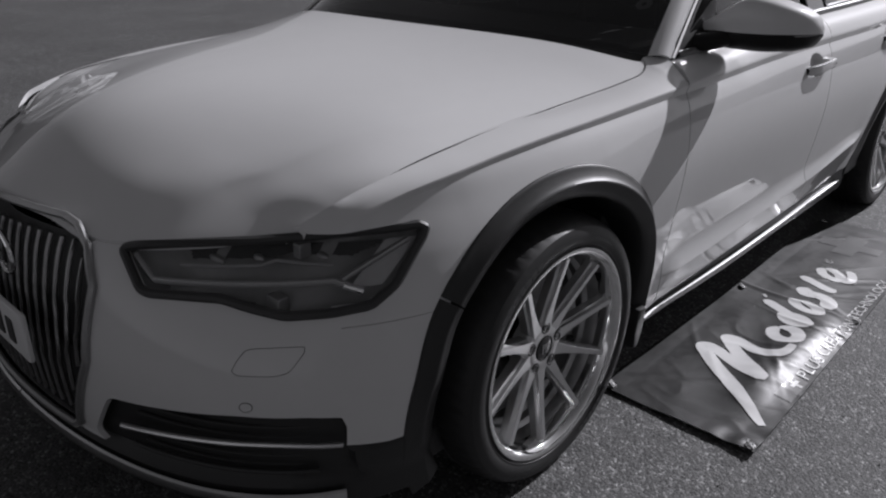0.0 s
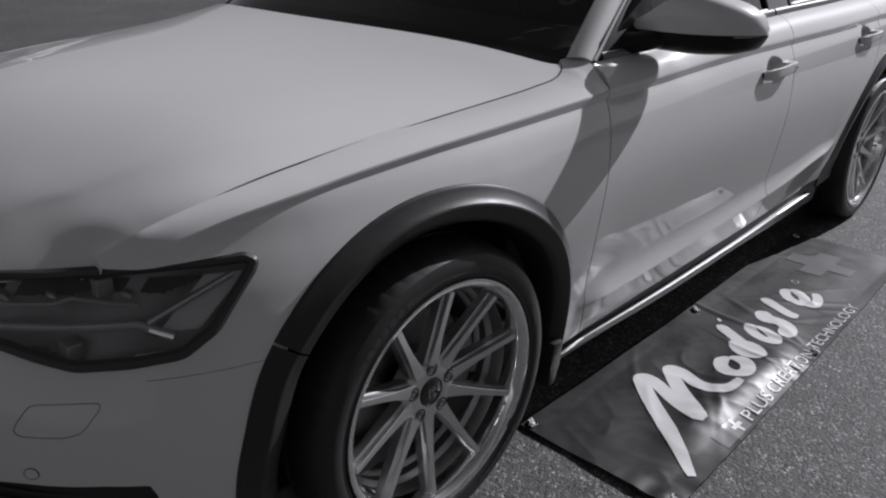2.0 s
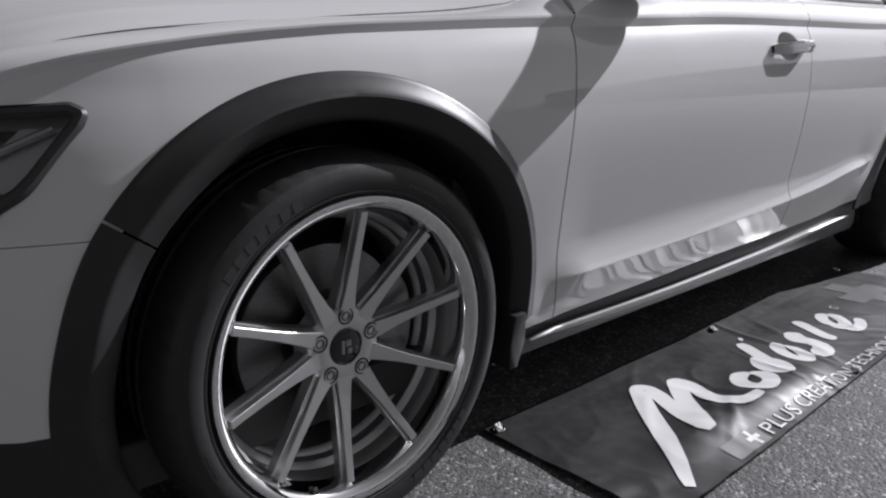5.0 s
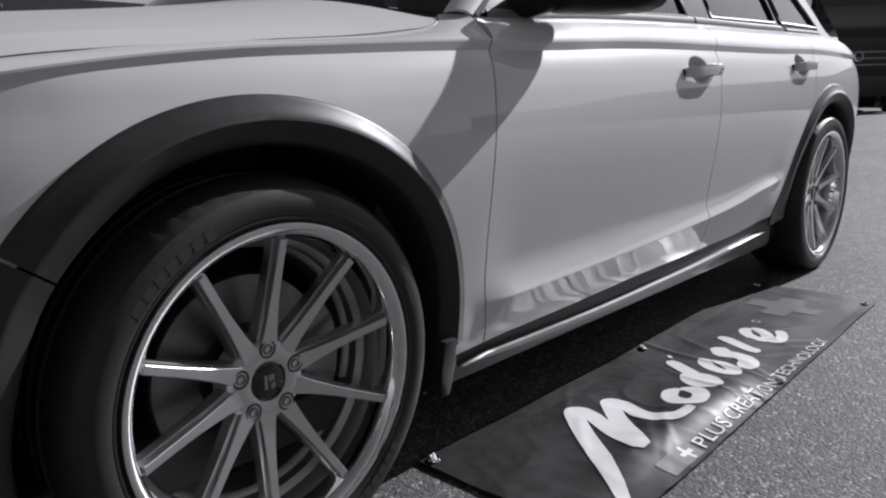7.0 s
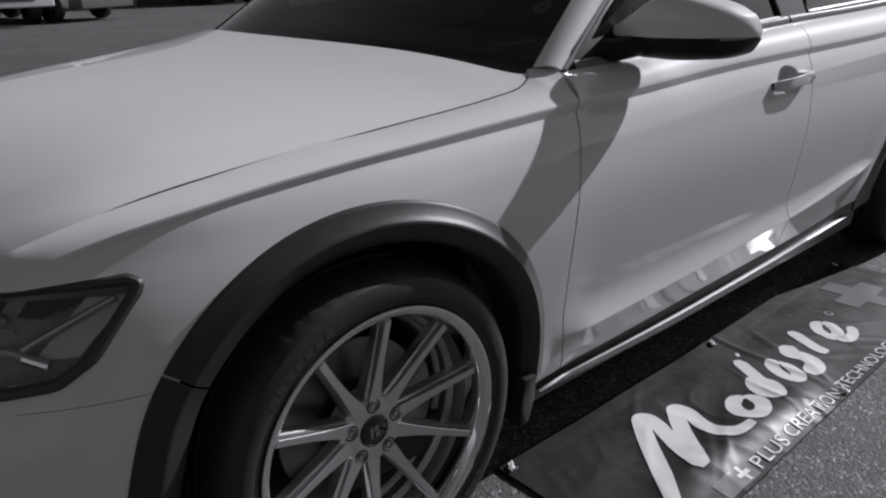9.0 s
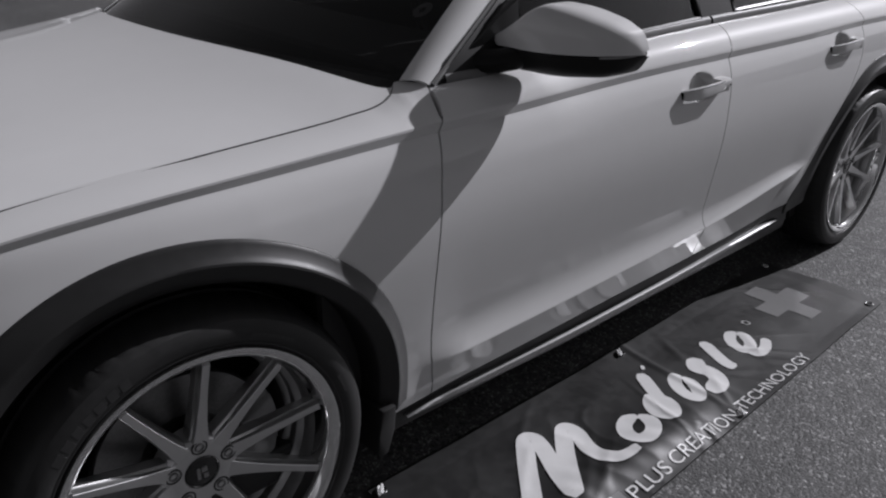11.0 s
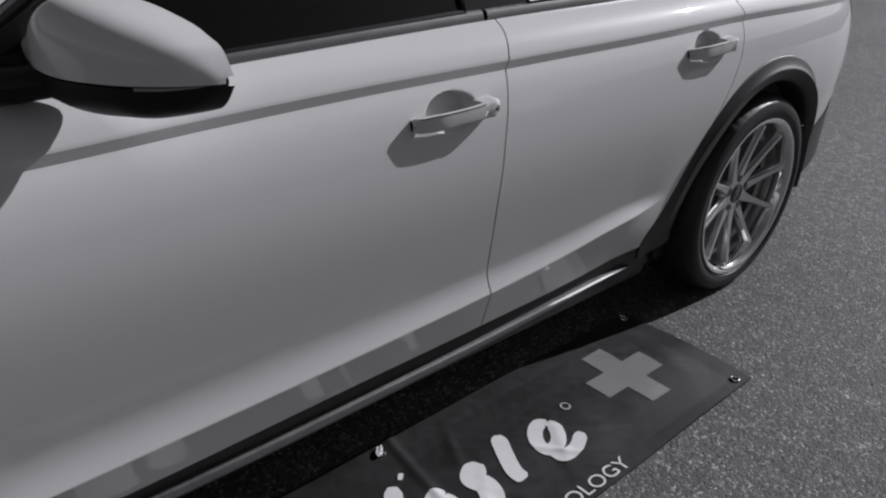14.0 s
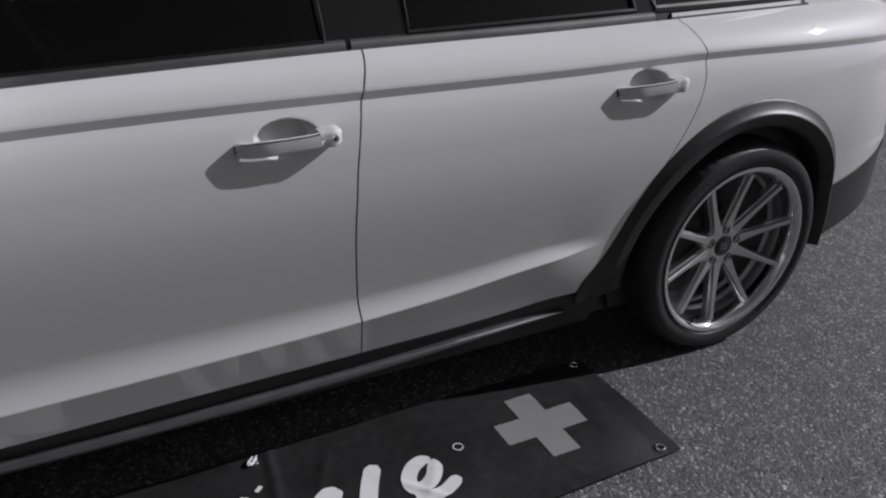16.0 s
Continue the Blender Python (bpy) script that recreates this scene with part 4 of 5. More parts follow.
def make_wheel():
    rim = [(0.2705, -0.034), (0.2770, -0.044), (0.2785, -0.054), (0.2765, -0.0588), (0.2715, -0.0592), (0.2640, -0.0560), (0.2570, -0.0500), (0.2535, -0.0420), (0.2515, -0.022), (0.2490, -0.006), (0.2480, 0.002), (0.2480, 0.05), (0.2480, 0.13), (0.250, 0.150), (0.262, 0.158), (0.264, 0.165), (0.268, 0.160)]
    wheel = part("wheel", lathe(rim, 96), CHROME, car, "alloy wheel with ten straight spokes and a polished lip", sharp=60)
    barrel = [(0.2490, -0.006), (0.2440, 0.010), (0.2425, 0.026), (0.2360, 0.030), (0.2310, 0.036), (0.2300, 0.056), (0.2240, 0.060), (0.2200, 0.066), (0.2190, 0.100), (0.2230, 0.135), (0.2400, 0.150)]
    part("rim_barrel", lathe(barrel, 96), BARREL, wheel, "satin stepped barrel of the rim", sharp=25)
    part("tyre", tyre_mesh(), RUBBER, wheel, "black low profile tyre", sharp=28)
    first = part("spoke", spoke_mesh(), ALLOY, wheel, "brushed alloy spoke", sharp=18)
    first.rotation_euler = (0, radians(90 - 13), 0)
    for k in range(1, 10):
        o = first.copy()
        scene.collection.objects.link(o)
        o.rotation_euler = (0, radians(90 - 13 - 36 * k), 0)
    hub = [(0.001, 0.002), (0.029, 0.002), (0.034, -0.0060), (0.038, -0.0070), (0.058, -0.0068), (0.068, -0.0050), (0.0735, 0.001), (0.076, 0.014), (0.076, 0.045), (0.001, 0.045)]
    part("hub", lathe(hub, 48), ALLOY, wheel)
    cap = part("centre_cap", lathe([(0.001, -0.0085), (0.026, -0.0080), (0.0300, -0.0065), (0.0320, -0.009), (0.0345, -0.0075), (0.0345, 0.004)], 40), GLOSS, wheel, "gloss black centre cap")
    bm = box(-0.011, -0.005, -0.0105, -0.0075, -0.012, 0.013)
    box(-0.002, 0.009, -0.0105, -0.0075, 0.001, 0.012, bm=bm)
    box(0.001, 0.010, -0.0105, -0.0075, -0.013, -0.003, bm=bm)
    part("cap_mark", bm, LAMP_GREY, wheel)
    nut = part("wheel_bolt", lathe([(0.001, -0.004), (0.0055, -0.004), (0.006, -0.0095), (0.0085, -0.0100), (0.0095, -0.0075), (0.0105, 0.004)], 16), STEEL, wheel)
    recess = part("bolt_seat", lathe([(0.0165, -0.0066), (0.0150, -0.0085), (0.0128, -0.0082), (0.0118, -0.004), (0.010, -0.003)], 20), DARK, wheel)
    for k in range(5):
        a = radians(17 + 72 * k)
        n, s = (nut, recess) if k == 0 else (nut.copy(), recess.copy())
        for o in (n, s):
            if k:
                scene.collection.objects.link(o)
            o.location = (0.057 * math.cos(a), 0.0, 0.057 * math.sin(a))
    part("brake_disc", lathe([(0.06, 0.075), (0.085, 0.072), (0.088, 0.066), (0.172, 0.066), (0.174, 0.07), (0.174, 0.09), (0.088, 0.09)], 64), STEEL, wheel, "steel brake disc")
    cal = [(0.115 * math.cos(a), 0.115 * math.sin(a)) for a in np.linspace(-0.5, 0.5, 8)] + [(0.19 * math.cos(a), 0.19 * math.sin(a)) for a in np.linspace(0.5, -0.5, 8)]
    part("brake_caliper", prism(cal, 0.044, 0.105, 0.006), LAMP_GREY, wheel, "grey brake caliper")
    # valve, and raised writing on the sidewall as plain bars
    part("valve", tube([(-0.10, -0.030, -0.232), (-0.098, -0.046, -0.226)], 0.004, 8), DARK, wheel)
    bars = random.Random(4)
    for centre, count, size in ((128, 7, 4.6), (-52, 7, 4.6), (62, 9, 2.0), (-118, 9, 2.0), (20, 6, 1.5), (200, 6, 1.5)):
        for k in range(count):
            a0 = radians(centre + (k - count / 2) * size)
            a1 = a0 + radians(size * bars.uniform(0.66, 0.86))
            high = 0.017 if size > 4 else 0.006
            lean = radians(0.5)
            r0, r1 = 0.303 - high * 0.5, 0.303 + high * 0.5
            pts = [(r * math.cos(a), r * math.sin(a)) for r, a in ((r0, a0), (r1, a0 - lean), (r1, a1 - lean), (r0, a1))]
            part("sidewall_mark", prism(pts, -0.0624, -0.058), LETTER_RUBBER, wheel, smooth=False)
    rib = lathe([(0.2835, -0.0562), (0.285, -0.0585), (0.2865, -0.0585), (0.288, -0.0585)], 96)
    part("tyre_rib", rib, RUBBER, wheel)
    return wheel


wheel = make_wheel()
WHEEL_Y = -0.88
wheel.matrix_basis = pose(0, WHEEL_Y, HUB_Z)
copy_thing(wheel, pose(BASE, WHEEL_Y, HUB_Z))
for x in (0, BASE):
    copy_thing(wheel, pose(x, -WHEEL_Y, HUB_Z, 0, 0, 180))


# ---- glasshouse ----
def house(x, z, out=0.0):
    """The side of the glasshouse at x and z."""
    h = z - top_z(x)
    y = top_y(x) - 0.004 - 0.40 * h - 0.45 * h * h
    return (x, -(y + out), z)


ROOF_Z = curve_of([(1.05, 1.405), (1.28, 1.43), (1.6, 1.446), (2.0, 1.452), (2.6, 1.438), (3.1, 1.40), (3.5, 1.36), (3.75, 1.33)])
screen_low = lambda f: Vector((0.345 + 0.228 * abs(f) ** 2.7, f * 0.768, 1.026 - 0.040 * abs(f) ** 3.6))
screen_high = lambda f: Vector((1.05 + 0.10 * f * f, f * 0.635, 1.412 - 0.020 * f * f))
P = []
for i in range(41):
    f = mid(-1, 1, i / 40)
    a, b = screen_low(f), screen_high(f)
    P.append([a.lerp(b, t) + Vector((-0.35, 0, 0.55)) * 0.06 * t * (1 - t) for t in np.linspace(0, 1, 25)])
screen = part("windscreen", sheet(P), TINTED, car, "dark tinted windscreen")
q = Vector((0.738, -0.653, 1.106))
P = [[q + Vector((0.80 * r * math.sin(t), r * math.cos(t), 0.55 * r * math.sin(t))) for t in [k * math.pi / 10 for k in range(21)]] for r in (0.009, 0.026)]
part("windscreen_sticker", sheet(P), LAMP_GREY, screen, "pale round sticker")
# dark cowl and wiper at the foot of the screen
P = [[screen_low(mid(-1, 1, i / 30)) + Vector((-0.012 + 0.05 * t, 0, -0.022 + 0.02 * t)) for t in np.linspace(0, 1, 4)] for i in range(31)]
part("cowl", sheet(P), DARK, car, "black plastic cowl below the windscreen")

# A-pillar between the screen and the door
P = []
for t in np.linspace(0, 1, 25):
    a = screen_low(-1).lerp(screen_high(-1), t) + Vector((-0.35, 0, 0.55)) * 0.06 * t * (1 - t) + Vector((0.0, -0.006, 0.004))
    b = Vector((mid(0.617, 1.23, t), -mid(0.820, 0.660, t), mid(0.979, 1.368, t)))
    m = a.lerp(b, 0.5) + Vector((-0.004, -0.020, 0.016))
    P.append([a * (1 - s) ** 2 + m * 2 * s * (1 - s) + b * s * s for s in np.linspace(0, 1, 9)])
PILLAR_EDGE = [row[-1] for row in P]
two(part("windscreen_pillar", sheet(P, None, 0.01, lambda c: (0.3, 0.5, -0.5)), PAINT, car, "white windscreen pillar"))
two(part("pillar_trim", tube([q + Vector((0.006, -0.002, 0.0)) for q in PILLAR_EDGE], 0.006, 6), SATIN, car, "bright trim along the pillar"))

# side windows
WIN_F = [(0.915, 1.006), (1.655, 1.034), (1.640, 1.375), (1.27, 1.352), (0.915, 1.152)]
WIN_R = [(1.850, 1.042), (2.50, 1.058), (2.44, 1.350), (1.838, 1.385)]
WIN_Q = [(2.565, 1.060), (3.115, 1.068), (2.95, 1.20), (2.80, 1.295), (2.515, 1.345)]


def window(name, poly, parent, label):
    q = [house(x, z, -0.004) for x, z in poly]
    xs, zs = [p[0] for p in poly], [p[1] for p in poly]
    P = [[house(x, z, -0.006) for z in np.linspace(min(zs) - 0.01, max(zs), 26)] for x in np.linspace(min(xs), max(xs), 70)]
    pane = part(name, sheet(P, lambda c: inside(c.x, c.z, poly)), TINTED, parent, label)
    line = []
    for i in range(len(poly)):
        line += along(poly[i], poly[(i + 1) % len(poly)], 14)[:-1]
    part("window_seal", tube([house(x, z, -0.002) for x, z in line], 0.009, 6, True, flat=0.8), BLACK, parent)
    return pane


window("front_window", WIN_F, front_door, "dark tinted door window, closed")
window("rear_window", WIN_R, rear_door, "dark tinted door window, closed")
two(part("quarter_window", sheet([[house(x, z, -0.006) for z in np.linspace(1.05, 1.35, 24)] for x in np.linspace(2.5, 3.13, 50)], lambda c: inside(c.x, c.z, WIN_Q)), TINTED, car, "dark tinted quarter window"))
line = []
for i in range(len(WIN_Q)):
    line += along(WIN_Q[i], WIN_Q[(i + 1) % len(WIN_Q)], 10)[:-1]
two(part("quarter_window_seal", tube([house(x, z, -0.001) for x, z in line], 0.011, 6, True, flat=0.8), DARK, car))
roof_edge = curve_of([(0.60, 0.980), (0.80, 1.100), (1.0, 1.228), (1.20, 1.355), (1.40, 1.392), (1.60, 1.402), (2.0, 1.412), (2.6, 1.395), (2.95, 1.355), (3.10, 1.255), (3.30, 1.082), (3.62, 1.052)])
P = [[house(x, mid(top_z(x) - 0.012, max(top_z(x), roof_edge(x)), k / 44)) for k in range(45)] for x in np.linspace(0.62, 3.62, 200)]
pillars = lambda c: inside(c.x, c.z, [(1.655, 1.02), (1.850, 1.02), (1.838, 1.39), (1.640, 1.39)]) or inside(c.x, c.z, [(2.50, 1.05), (2.565, 1.05), (2.515, 1.36), (2.44, 1.36)])
white_roof = lambda c: c.z > 1.345 - 0.06 * max(0, c.x - 2.4) or c.x > 3.150 - (c.z - 1.068) * 1.39
hole = lambda c: inside(c.x, c.z, WIN_F) or inside(c.x, c.z, WIN_R) or inside(c.x, c.z, WIN_Q)
two(part("roof_frame", sheet(P, lambda c: not hole(c) and not pillars(c) and white_roof(c)), PAINT, car, "white roof frame and rear pillar"))
two(part("window_frame", sheet(P, lambda c: not hole(c) and c.x < 1.40 and c.z <= 1.335), BLACK, car, "black frame between the pillar and the door window"))
two(part("window_surround", sheet(P, lambda c: not hole(c) and not pillars(c) and not white_roof(c) and c.x > 1.40), BLACK, car, "black surround of the rear side windows"))
two(part("door_pillar", sheet([[house(x, z, 0.001) for z in np.linspace(1.02, 1.39, 14)] for x in np.linspace(1.64, 1.855, 12)], pillars), GLOSS, car, "gloss black pillar between the door windows"))
two(part("door_pillar", sheet([[house(x, z, 0.001) for z in np.linspace(1.05, 1.36, 14)] for x in np.linspace(2.44, 2.57, 8)], pillars), GLOSS, car, "gloss black pillar"))
P = []
for x in np.linspace(0.640, 0.905, 30):
    low, high = top_z(x) + 0.010, 0.979 + 0.636 * (x - 0.617) - 0.004
    P.append([house(x, mid(low, max(high, low + 0.001), k / 16), 0.005) for k in range(17)])
part("corner_panel", sheet(P, None, 0.006, lambda c: (0, 1, 0)), BLACK, front_door, "black corner panel ahead of the window")
# belt strip below the windows
for a, b, owner in ((0.66, 1.700, front_door), (1.712, 2.56, rear_door)):
    P = [[(x, -(top_y(x) - 0.006 + dy), top_z(x) + dz) for dy, dz in ((0.004, -0.002), (0.006, 0.006), (0.002, 0.017), (-0.006, 0.022), (-0.014, 0.022))] for x in np.linspace(a, b, 40)]
    part("belt_strip", sheet(P), STRIP, owner, "satin trim strip below the window")
P = [[(x, -(top_y(x) - 0.006 + dy), top_z(x) + dz) for dy, dz in ((0.004, -0.002), (0.006, 0.006), (0.002, 0.015), (-0.014, 0.017))] for x in np.linspace(2.62, 3.14, 20)]
two(part("belt_strip", sheet(P), STRIP, car))

# roof, rails and rear window
P = []
for x in np.linspace(1.06, 3.72, 54):
    e = min(roof_edge(max(1.22, min(x, 2.95))), ROOF_Z(x) - 0.02)
    half = top_y(min(x, 3.6)) - 0.40 * (e - 1.0) - 0.45 * (e - 1.0) ** 2 - 0.004
    P.append([(x + 0.10 * f * f * max(0, 1 - (x - 1.06) / 0.4), f * half, e + (ROOF_Z(x) + 0.012 - e) * (1 - abs(f) ** 3.0)) for f in np.linspace(-1, 1, 31)])
part("roof", sheet(P), PAINT, car, "white roof")
two(part("roof_rail", tube([(x, -0.585 + 0.01 * (x - 2), 1.405 + 0.05 * math.sin(math.pi * min(1, max(0, (x - 1.35) / 1.65))) ** 0.4) for x in np.linspace(1.35, 3.0, 30)], 0.014, 8), SATIN, car, "satin roof rail"))
P = [[(mid(3.72, 3.93, t) - 0.02 * (1 - abs(f) ** 2) * -1, f * mid(0.55, 0.66, t), mid(1.335, 1.045, t)) for t in np.linspace(0, 1, 10)] for f in np.linspace(-1, 1, 16)]
part("rear_screen", sheet(P), TINTED, car, "dark tinted rear window")
P = [[(mid(3.10, 3.72, t), -mid(0.70, 0.555, t) + 0 * k, mid(mid(1.24, 1.05, min(1, t * 1.6)), mid(1.36, 1.335, t), k / 6)) for k in range(7)] for t in np.linspace(0, 1, 12)]
two(part("rear_pillar", sheet(P), PAINT, car))

# cabin seen dimly through the glass
part("dashboard", box(0.62, 1.00, -0.68, 0.68, 0.90, 1.0, 0.03), LEATHER, car, "dark dashboard")
for y in (-0.37, 0.37):
    seat = part("seat", box(1.35, 1.80, y - 0.25, y + 0.25, 0.62, 0.78, 0.05), LEATHER, car, "dark seat")
    part("backrest", box(1.76, 1.92, y - 0.24, y + 0.24, 0.75, 1.20, 0.05), LEATHER, seat)
    part("headrest", box(1.80, 1.90, y - 0.13, y + 0.13, 1.22, 1.36, 0.04), LEATHER, seat)
part("rear_bench", box(2.35, 2.60, -0.62, 0.62, 0.60, 1.18, 0.06), LEATHER, car, "dark rear bench")
part("cabin_floor", box(0.60, 3.6, -0.78, 0.78, 0.86, 0.90), DARK, car)
wheel_ring = [(1.12 - 0.08 * math.sin(t), -0.37 + 0.18 * math.cos(t), 1.0 + 0.16 * math.sin(t)) for t in [k * math.pi / 16 for k in range(32)]]
part("steering_wheel", tube(wheel_ring, 0.014, 8, True), LEATHER, car, "dark steering wheel")

# ---- door mirror ----
m_top = curve_of([(0, 1.060), (0.08, 1.075), (0.2, 1.100), (0.33, 1.127), (0.44, 1.1395), (0.55, 1.137), (0.75, 1.121), (0.90, 1.098), (0.97, 1.076), (1, 1.050)])
m_low = curve_of([(0, 1.052), (0.05, 1.034), (0.10, 1.016), (0.18, 1.000), (0.40, 0.990), (0.72, 0.990), (0.88, 0.997), (0.96, 1.012), (1, 1.036)])
m_deep = curve_of([(0, 0.004), (0.10, 0.022), (0.3, 0.062), (0.5, 0.090), (0.72, 0.096), (0.88, 0.078), (0.96, 0.050), (1, 0.012)])
M_IN, M_OUT = Vector((0.824, -0.800, 0)), Vector((0.990, -1.090, 0))
M_SPLIT = 1.041


def mirror_point(t, a, out=0.0):
    """t: from the door outwards; a: 0 at the top to 1 at the bottom, over the front."""
    base = M_IN.lerp(M_OUT, t)
    zt, zl, d = m_top(t), m_low(t), m_deep(t)
    ang = math.pi * a
    c, s = math.cos(ang), math.sin(ang)
    h = (zt - zl) / 2 + out
    return Vector((base.x - (d + out) * abs(s) ** 0.45, base.y, (zt + zl) / 2 + h * math.copysign(abs(c) ** 0.62, c)))


def split_angle(t):
    zt, zl = m_top(t), m_low(t)
    v = (M_SPLIT - (zt + zl) / 2) / ((zt - zl) / 2)
    v = min(0.98, max(-0.98, v))
    return math.acos(math.copysign(abs(v) ** (1 / 0.62), v)) / math.pi


def mirror_sheet(upper, out=0.0):
    P = []
    for t in np.r_[np.linspace(0, 0.1, 6)[:-1], np.linspace(0.1, 0.9, 24)[:-1], np.linspace(0.9, 1, 7)]:
        a = split_angle(t)
        P.append([mirror_point(t, mid(0, a - 0.006, k / 20) if upper else mid(a + 0.006, 1, k / 20), out) for k in range(21)])
    return P


mirror = two(part("door_mirror", sheet(mirror_sheet(True), None, 0.01, lambda c: (1, 0, 0)), PAINT, car, "white door mirror with a black foot", sharp=60))
part("lower_shell", sheet(mirror_sheet(False, -0.001), None, 0.01, lambda c: (1, 0, 0)), BLACK, mirror, "black lower shell")
part("indicator", sheet([[mirror_point(t, a, 0.0015) for a in np.linspace(split_angle(t) - 0.002, split_angle(t) + 0.012, 4)] for t in np.linspace(0.86, 0.985, 10)]), LAMP_GREY, mirror, "pale indicator strip")
back = [[M_IN.lerp(M_OUT, t) + Vector((0.002, 0, mid(m_low(t) + 0.004, m_top(t) - 0.004, k / 6))) for k in range(7)] for t in np.linspace(0.0, 1, 16)]
part("mirror_rim", sheet(back), DARK, mirror)
face = [[M_IN.lerp(M_OUT, t) + Vector((0.006, 0, mid(m_low(t) + 0.016, m_top(t) - 0.016, k / 6))) for k in range(7)] for t in np.linspace(0.12, 0.94, 16)]
part("mirror_glass", sheet(face), CHROME, mirror, "mirror glass")


arm = [[Vector((0.775, -0.790, 1.006)), Vector((0.80, -0.835, 1.012)), Vector((0.835, -0.870, 1.020)), Vector((0.875, -0.915, 1.022))]]
part("mirror_arm", tube(arm[0], lambda t: mid(0.030, 0.022, t), 12, flat=1.4), BLACK, mirror, "black mirror foot")
part("mirror_base", prism([(0.68, 1.004), (0.90, 1.010), (0.905, 1.030), (0.89, 1.14), (0.84, 1.105)], -0.806, -0.775, 0.004), BLACK, mirror, "black triangle panel at the mirror foot")


# ---- door handles ----
def door_handle(owner, x0, x1, z0, key):
    """A pull handle over its cup: one bar of rounded section, low at the front, with a fixed rear end that carries the lock."""
    y = skin_y((x0 + x1) / 2, z0)
    wide = x1 - x0
    stand = curve_of([(0, 0.009), (0.05, 0.018), (0.2, 0.028), (0.5, 0.034), (0.8, 0.0345), (0.95, 0.033), (1, 0.026)])
    half = curve_of([(0, 0.0095), (0.03, 0.0135), (0.10, 0.0150), (0.5, 0.0150), (0.74, 0.0155), (0.84, 0.0175), (0.96, 0.0175), (1, 0.0140)])
    deep = lambda t: 0.015 if t < 0.777 else 0.046
    def loft(t0, t1, n):
        rows = []
        for t in np.linspace(t0, t1, n):
            out, h, d = stand(t), half(t), deep(t)
            zc = z0 - 0.006 + 0.011 * t
            ring = []
            for k in range(20):
                a = 2 * math.pi * k / 20
                c, s = math.cos(a), math.sin(a)
                ring.append((x0 + wide * t, -(y + out) + d / 2 - d / 2 * math.copysign(abs(c) ** 0.35, c), zc + h * math.copysign(abs(s) ** 0.4, s)))
            rows.append(ring + [ring[0]])
        bm = sheet(rows)
        bmesh.ops.holes_fill(bm, edges=[e for e in bm.edges if len(e.link_faces) == 1], sides=0)
        return bm
    handle = part("door_handle", loft(0.0, 0.775, 34), PAINT, owner, "white pull handle", sharp=50)
    part("handle_end", loft(0.779, 1.0, 14), PAINT, handle, "fixed rear end of the handle", sharp=50)
    part("handle_strip", tube([(x0 + wide * t, -(y + stand(t) - 0.0012), z0 - 0.006 + 0.011 * t + half(t) - 0.0010) for t in np.linspace(0.05, 0.772, 20)], 0.0013, 6), DARK, handle, "dark upper edge of the handle")
    if key:
        disc = lathe([(0.001, -0.0005), (0.0055, -0.001), (0.0085, -0.0014), (0.0095, 0.001)], 24)
        lock = part("key_lock", disc, SATIN, handle, "satin key lock")
        xl, zl, yl = x0 + wide * 0.915, z0 + 0.0045, -(y + 0.0340)
        lock.location = (xl, yl, zl)
        part("key_slot", lathe([(0.0005, -0.0026), (0.0034, -0.0026), (0.0038, 0.0)], 16), DARK, handle).location = (xl, yl, zl)
        xs = x0 + wide * 0.785
        field = [(xs - 0.006, 0, -0.0045), (xs + 0.006, 0, -0.0045), (xs + 0.006, 0, 0.0045), (xs - 0.006, 0, 0.0045)]
        part("sensor_field", tube([(px, -(y + 0.0340), z0 + 0.0035 + pz) for px, _, pz in field], 0.0006, 5, True), DARK, handle)
    return handle


door_handle(front_door, 1.428, 1.642, 0.868, True)
door_handle(rear_door, 2.371, 2.582, 0.893, False)

for ob in left_parts:
    copy_thing(ob, Matrix.Diagonal((1, -1, 1, 1)))

# ---- ground ----
rings = [0.0, 0.6, 1.2, 2, 3, 4.5, 7, 11, 18, 30, 60, 130, 400, 1500]
verts, faces, seg = [(1.0, -1.0, 0.0)], [], 48
for r in rings[1:]:
    for k in range(seg):
        a = 2 * math.pi * k / seg
        verts.append((1 + r * math.cos(a), -1 + r * math.sin(a), 0.0))
for k in range(seg):
    faces.append((0, 1 + k, 1 + (k + 1) % seg))
for i in range(len(rings) - 2):
    for k in range(seg):
        a, b = 1 + i * seg, 1 + (i + 1) * seg
        faces.append((a + k, b + k, b + (k + 1) % seg, a + (k + 1) % seg))
ground = from_faces("ground", verts, faces, ASPHALT, smooth=False)
tagged(ground, "weathered grey asphalt with pale stone chips", "ground", kind="structure")

# ---- banner ----
BX0, BX1, BY0, BY1 = 0.415, 2.448, -1.305, -0.825
banner = tagged(new("banner"), "black vinyl banner with white lettering, lying on the asphalt", "banner")


rnd = random.Random(11)
CREASES = [(rnd.uniform(1.18, 1.80), rnd.uniform(-1.32, -1.10), rnd.uniform(-0.9, 0.9), rnd.uniform(0.010, 0.022), rnd.uniform(0.0015, 0.004), rnd.uniform(0.06, 0.14)) for _ in range(12)]
CREASES += [(rnd.uniform(0.5, 2.4), rnd.uniform(-1.28, -0.9), rnd.uniform(-2, 2), rnd.uniform(0.012, 0.03), rnd.uniform(0.001, 0.003), rnd.uniform(0.05, 0.12)) for _ in range(14)]


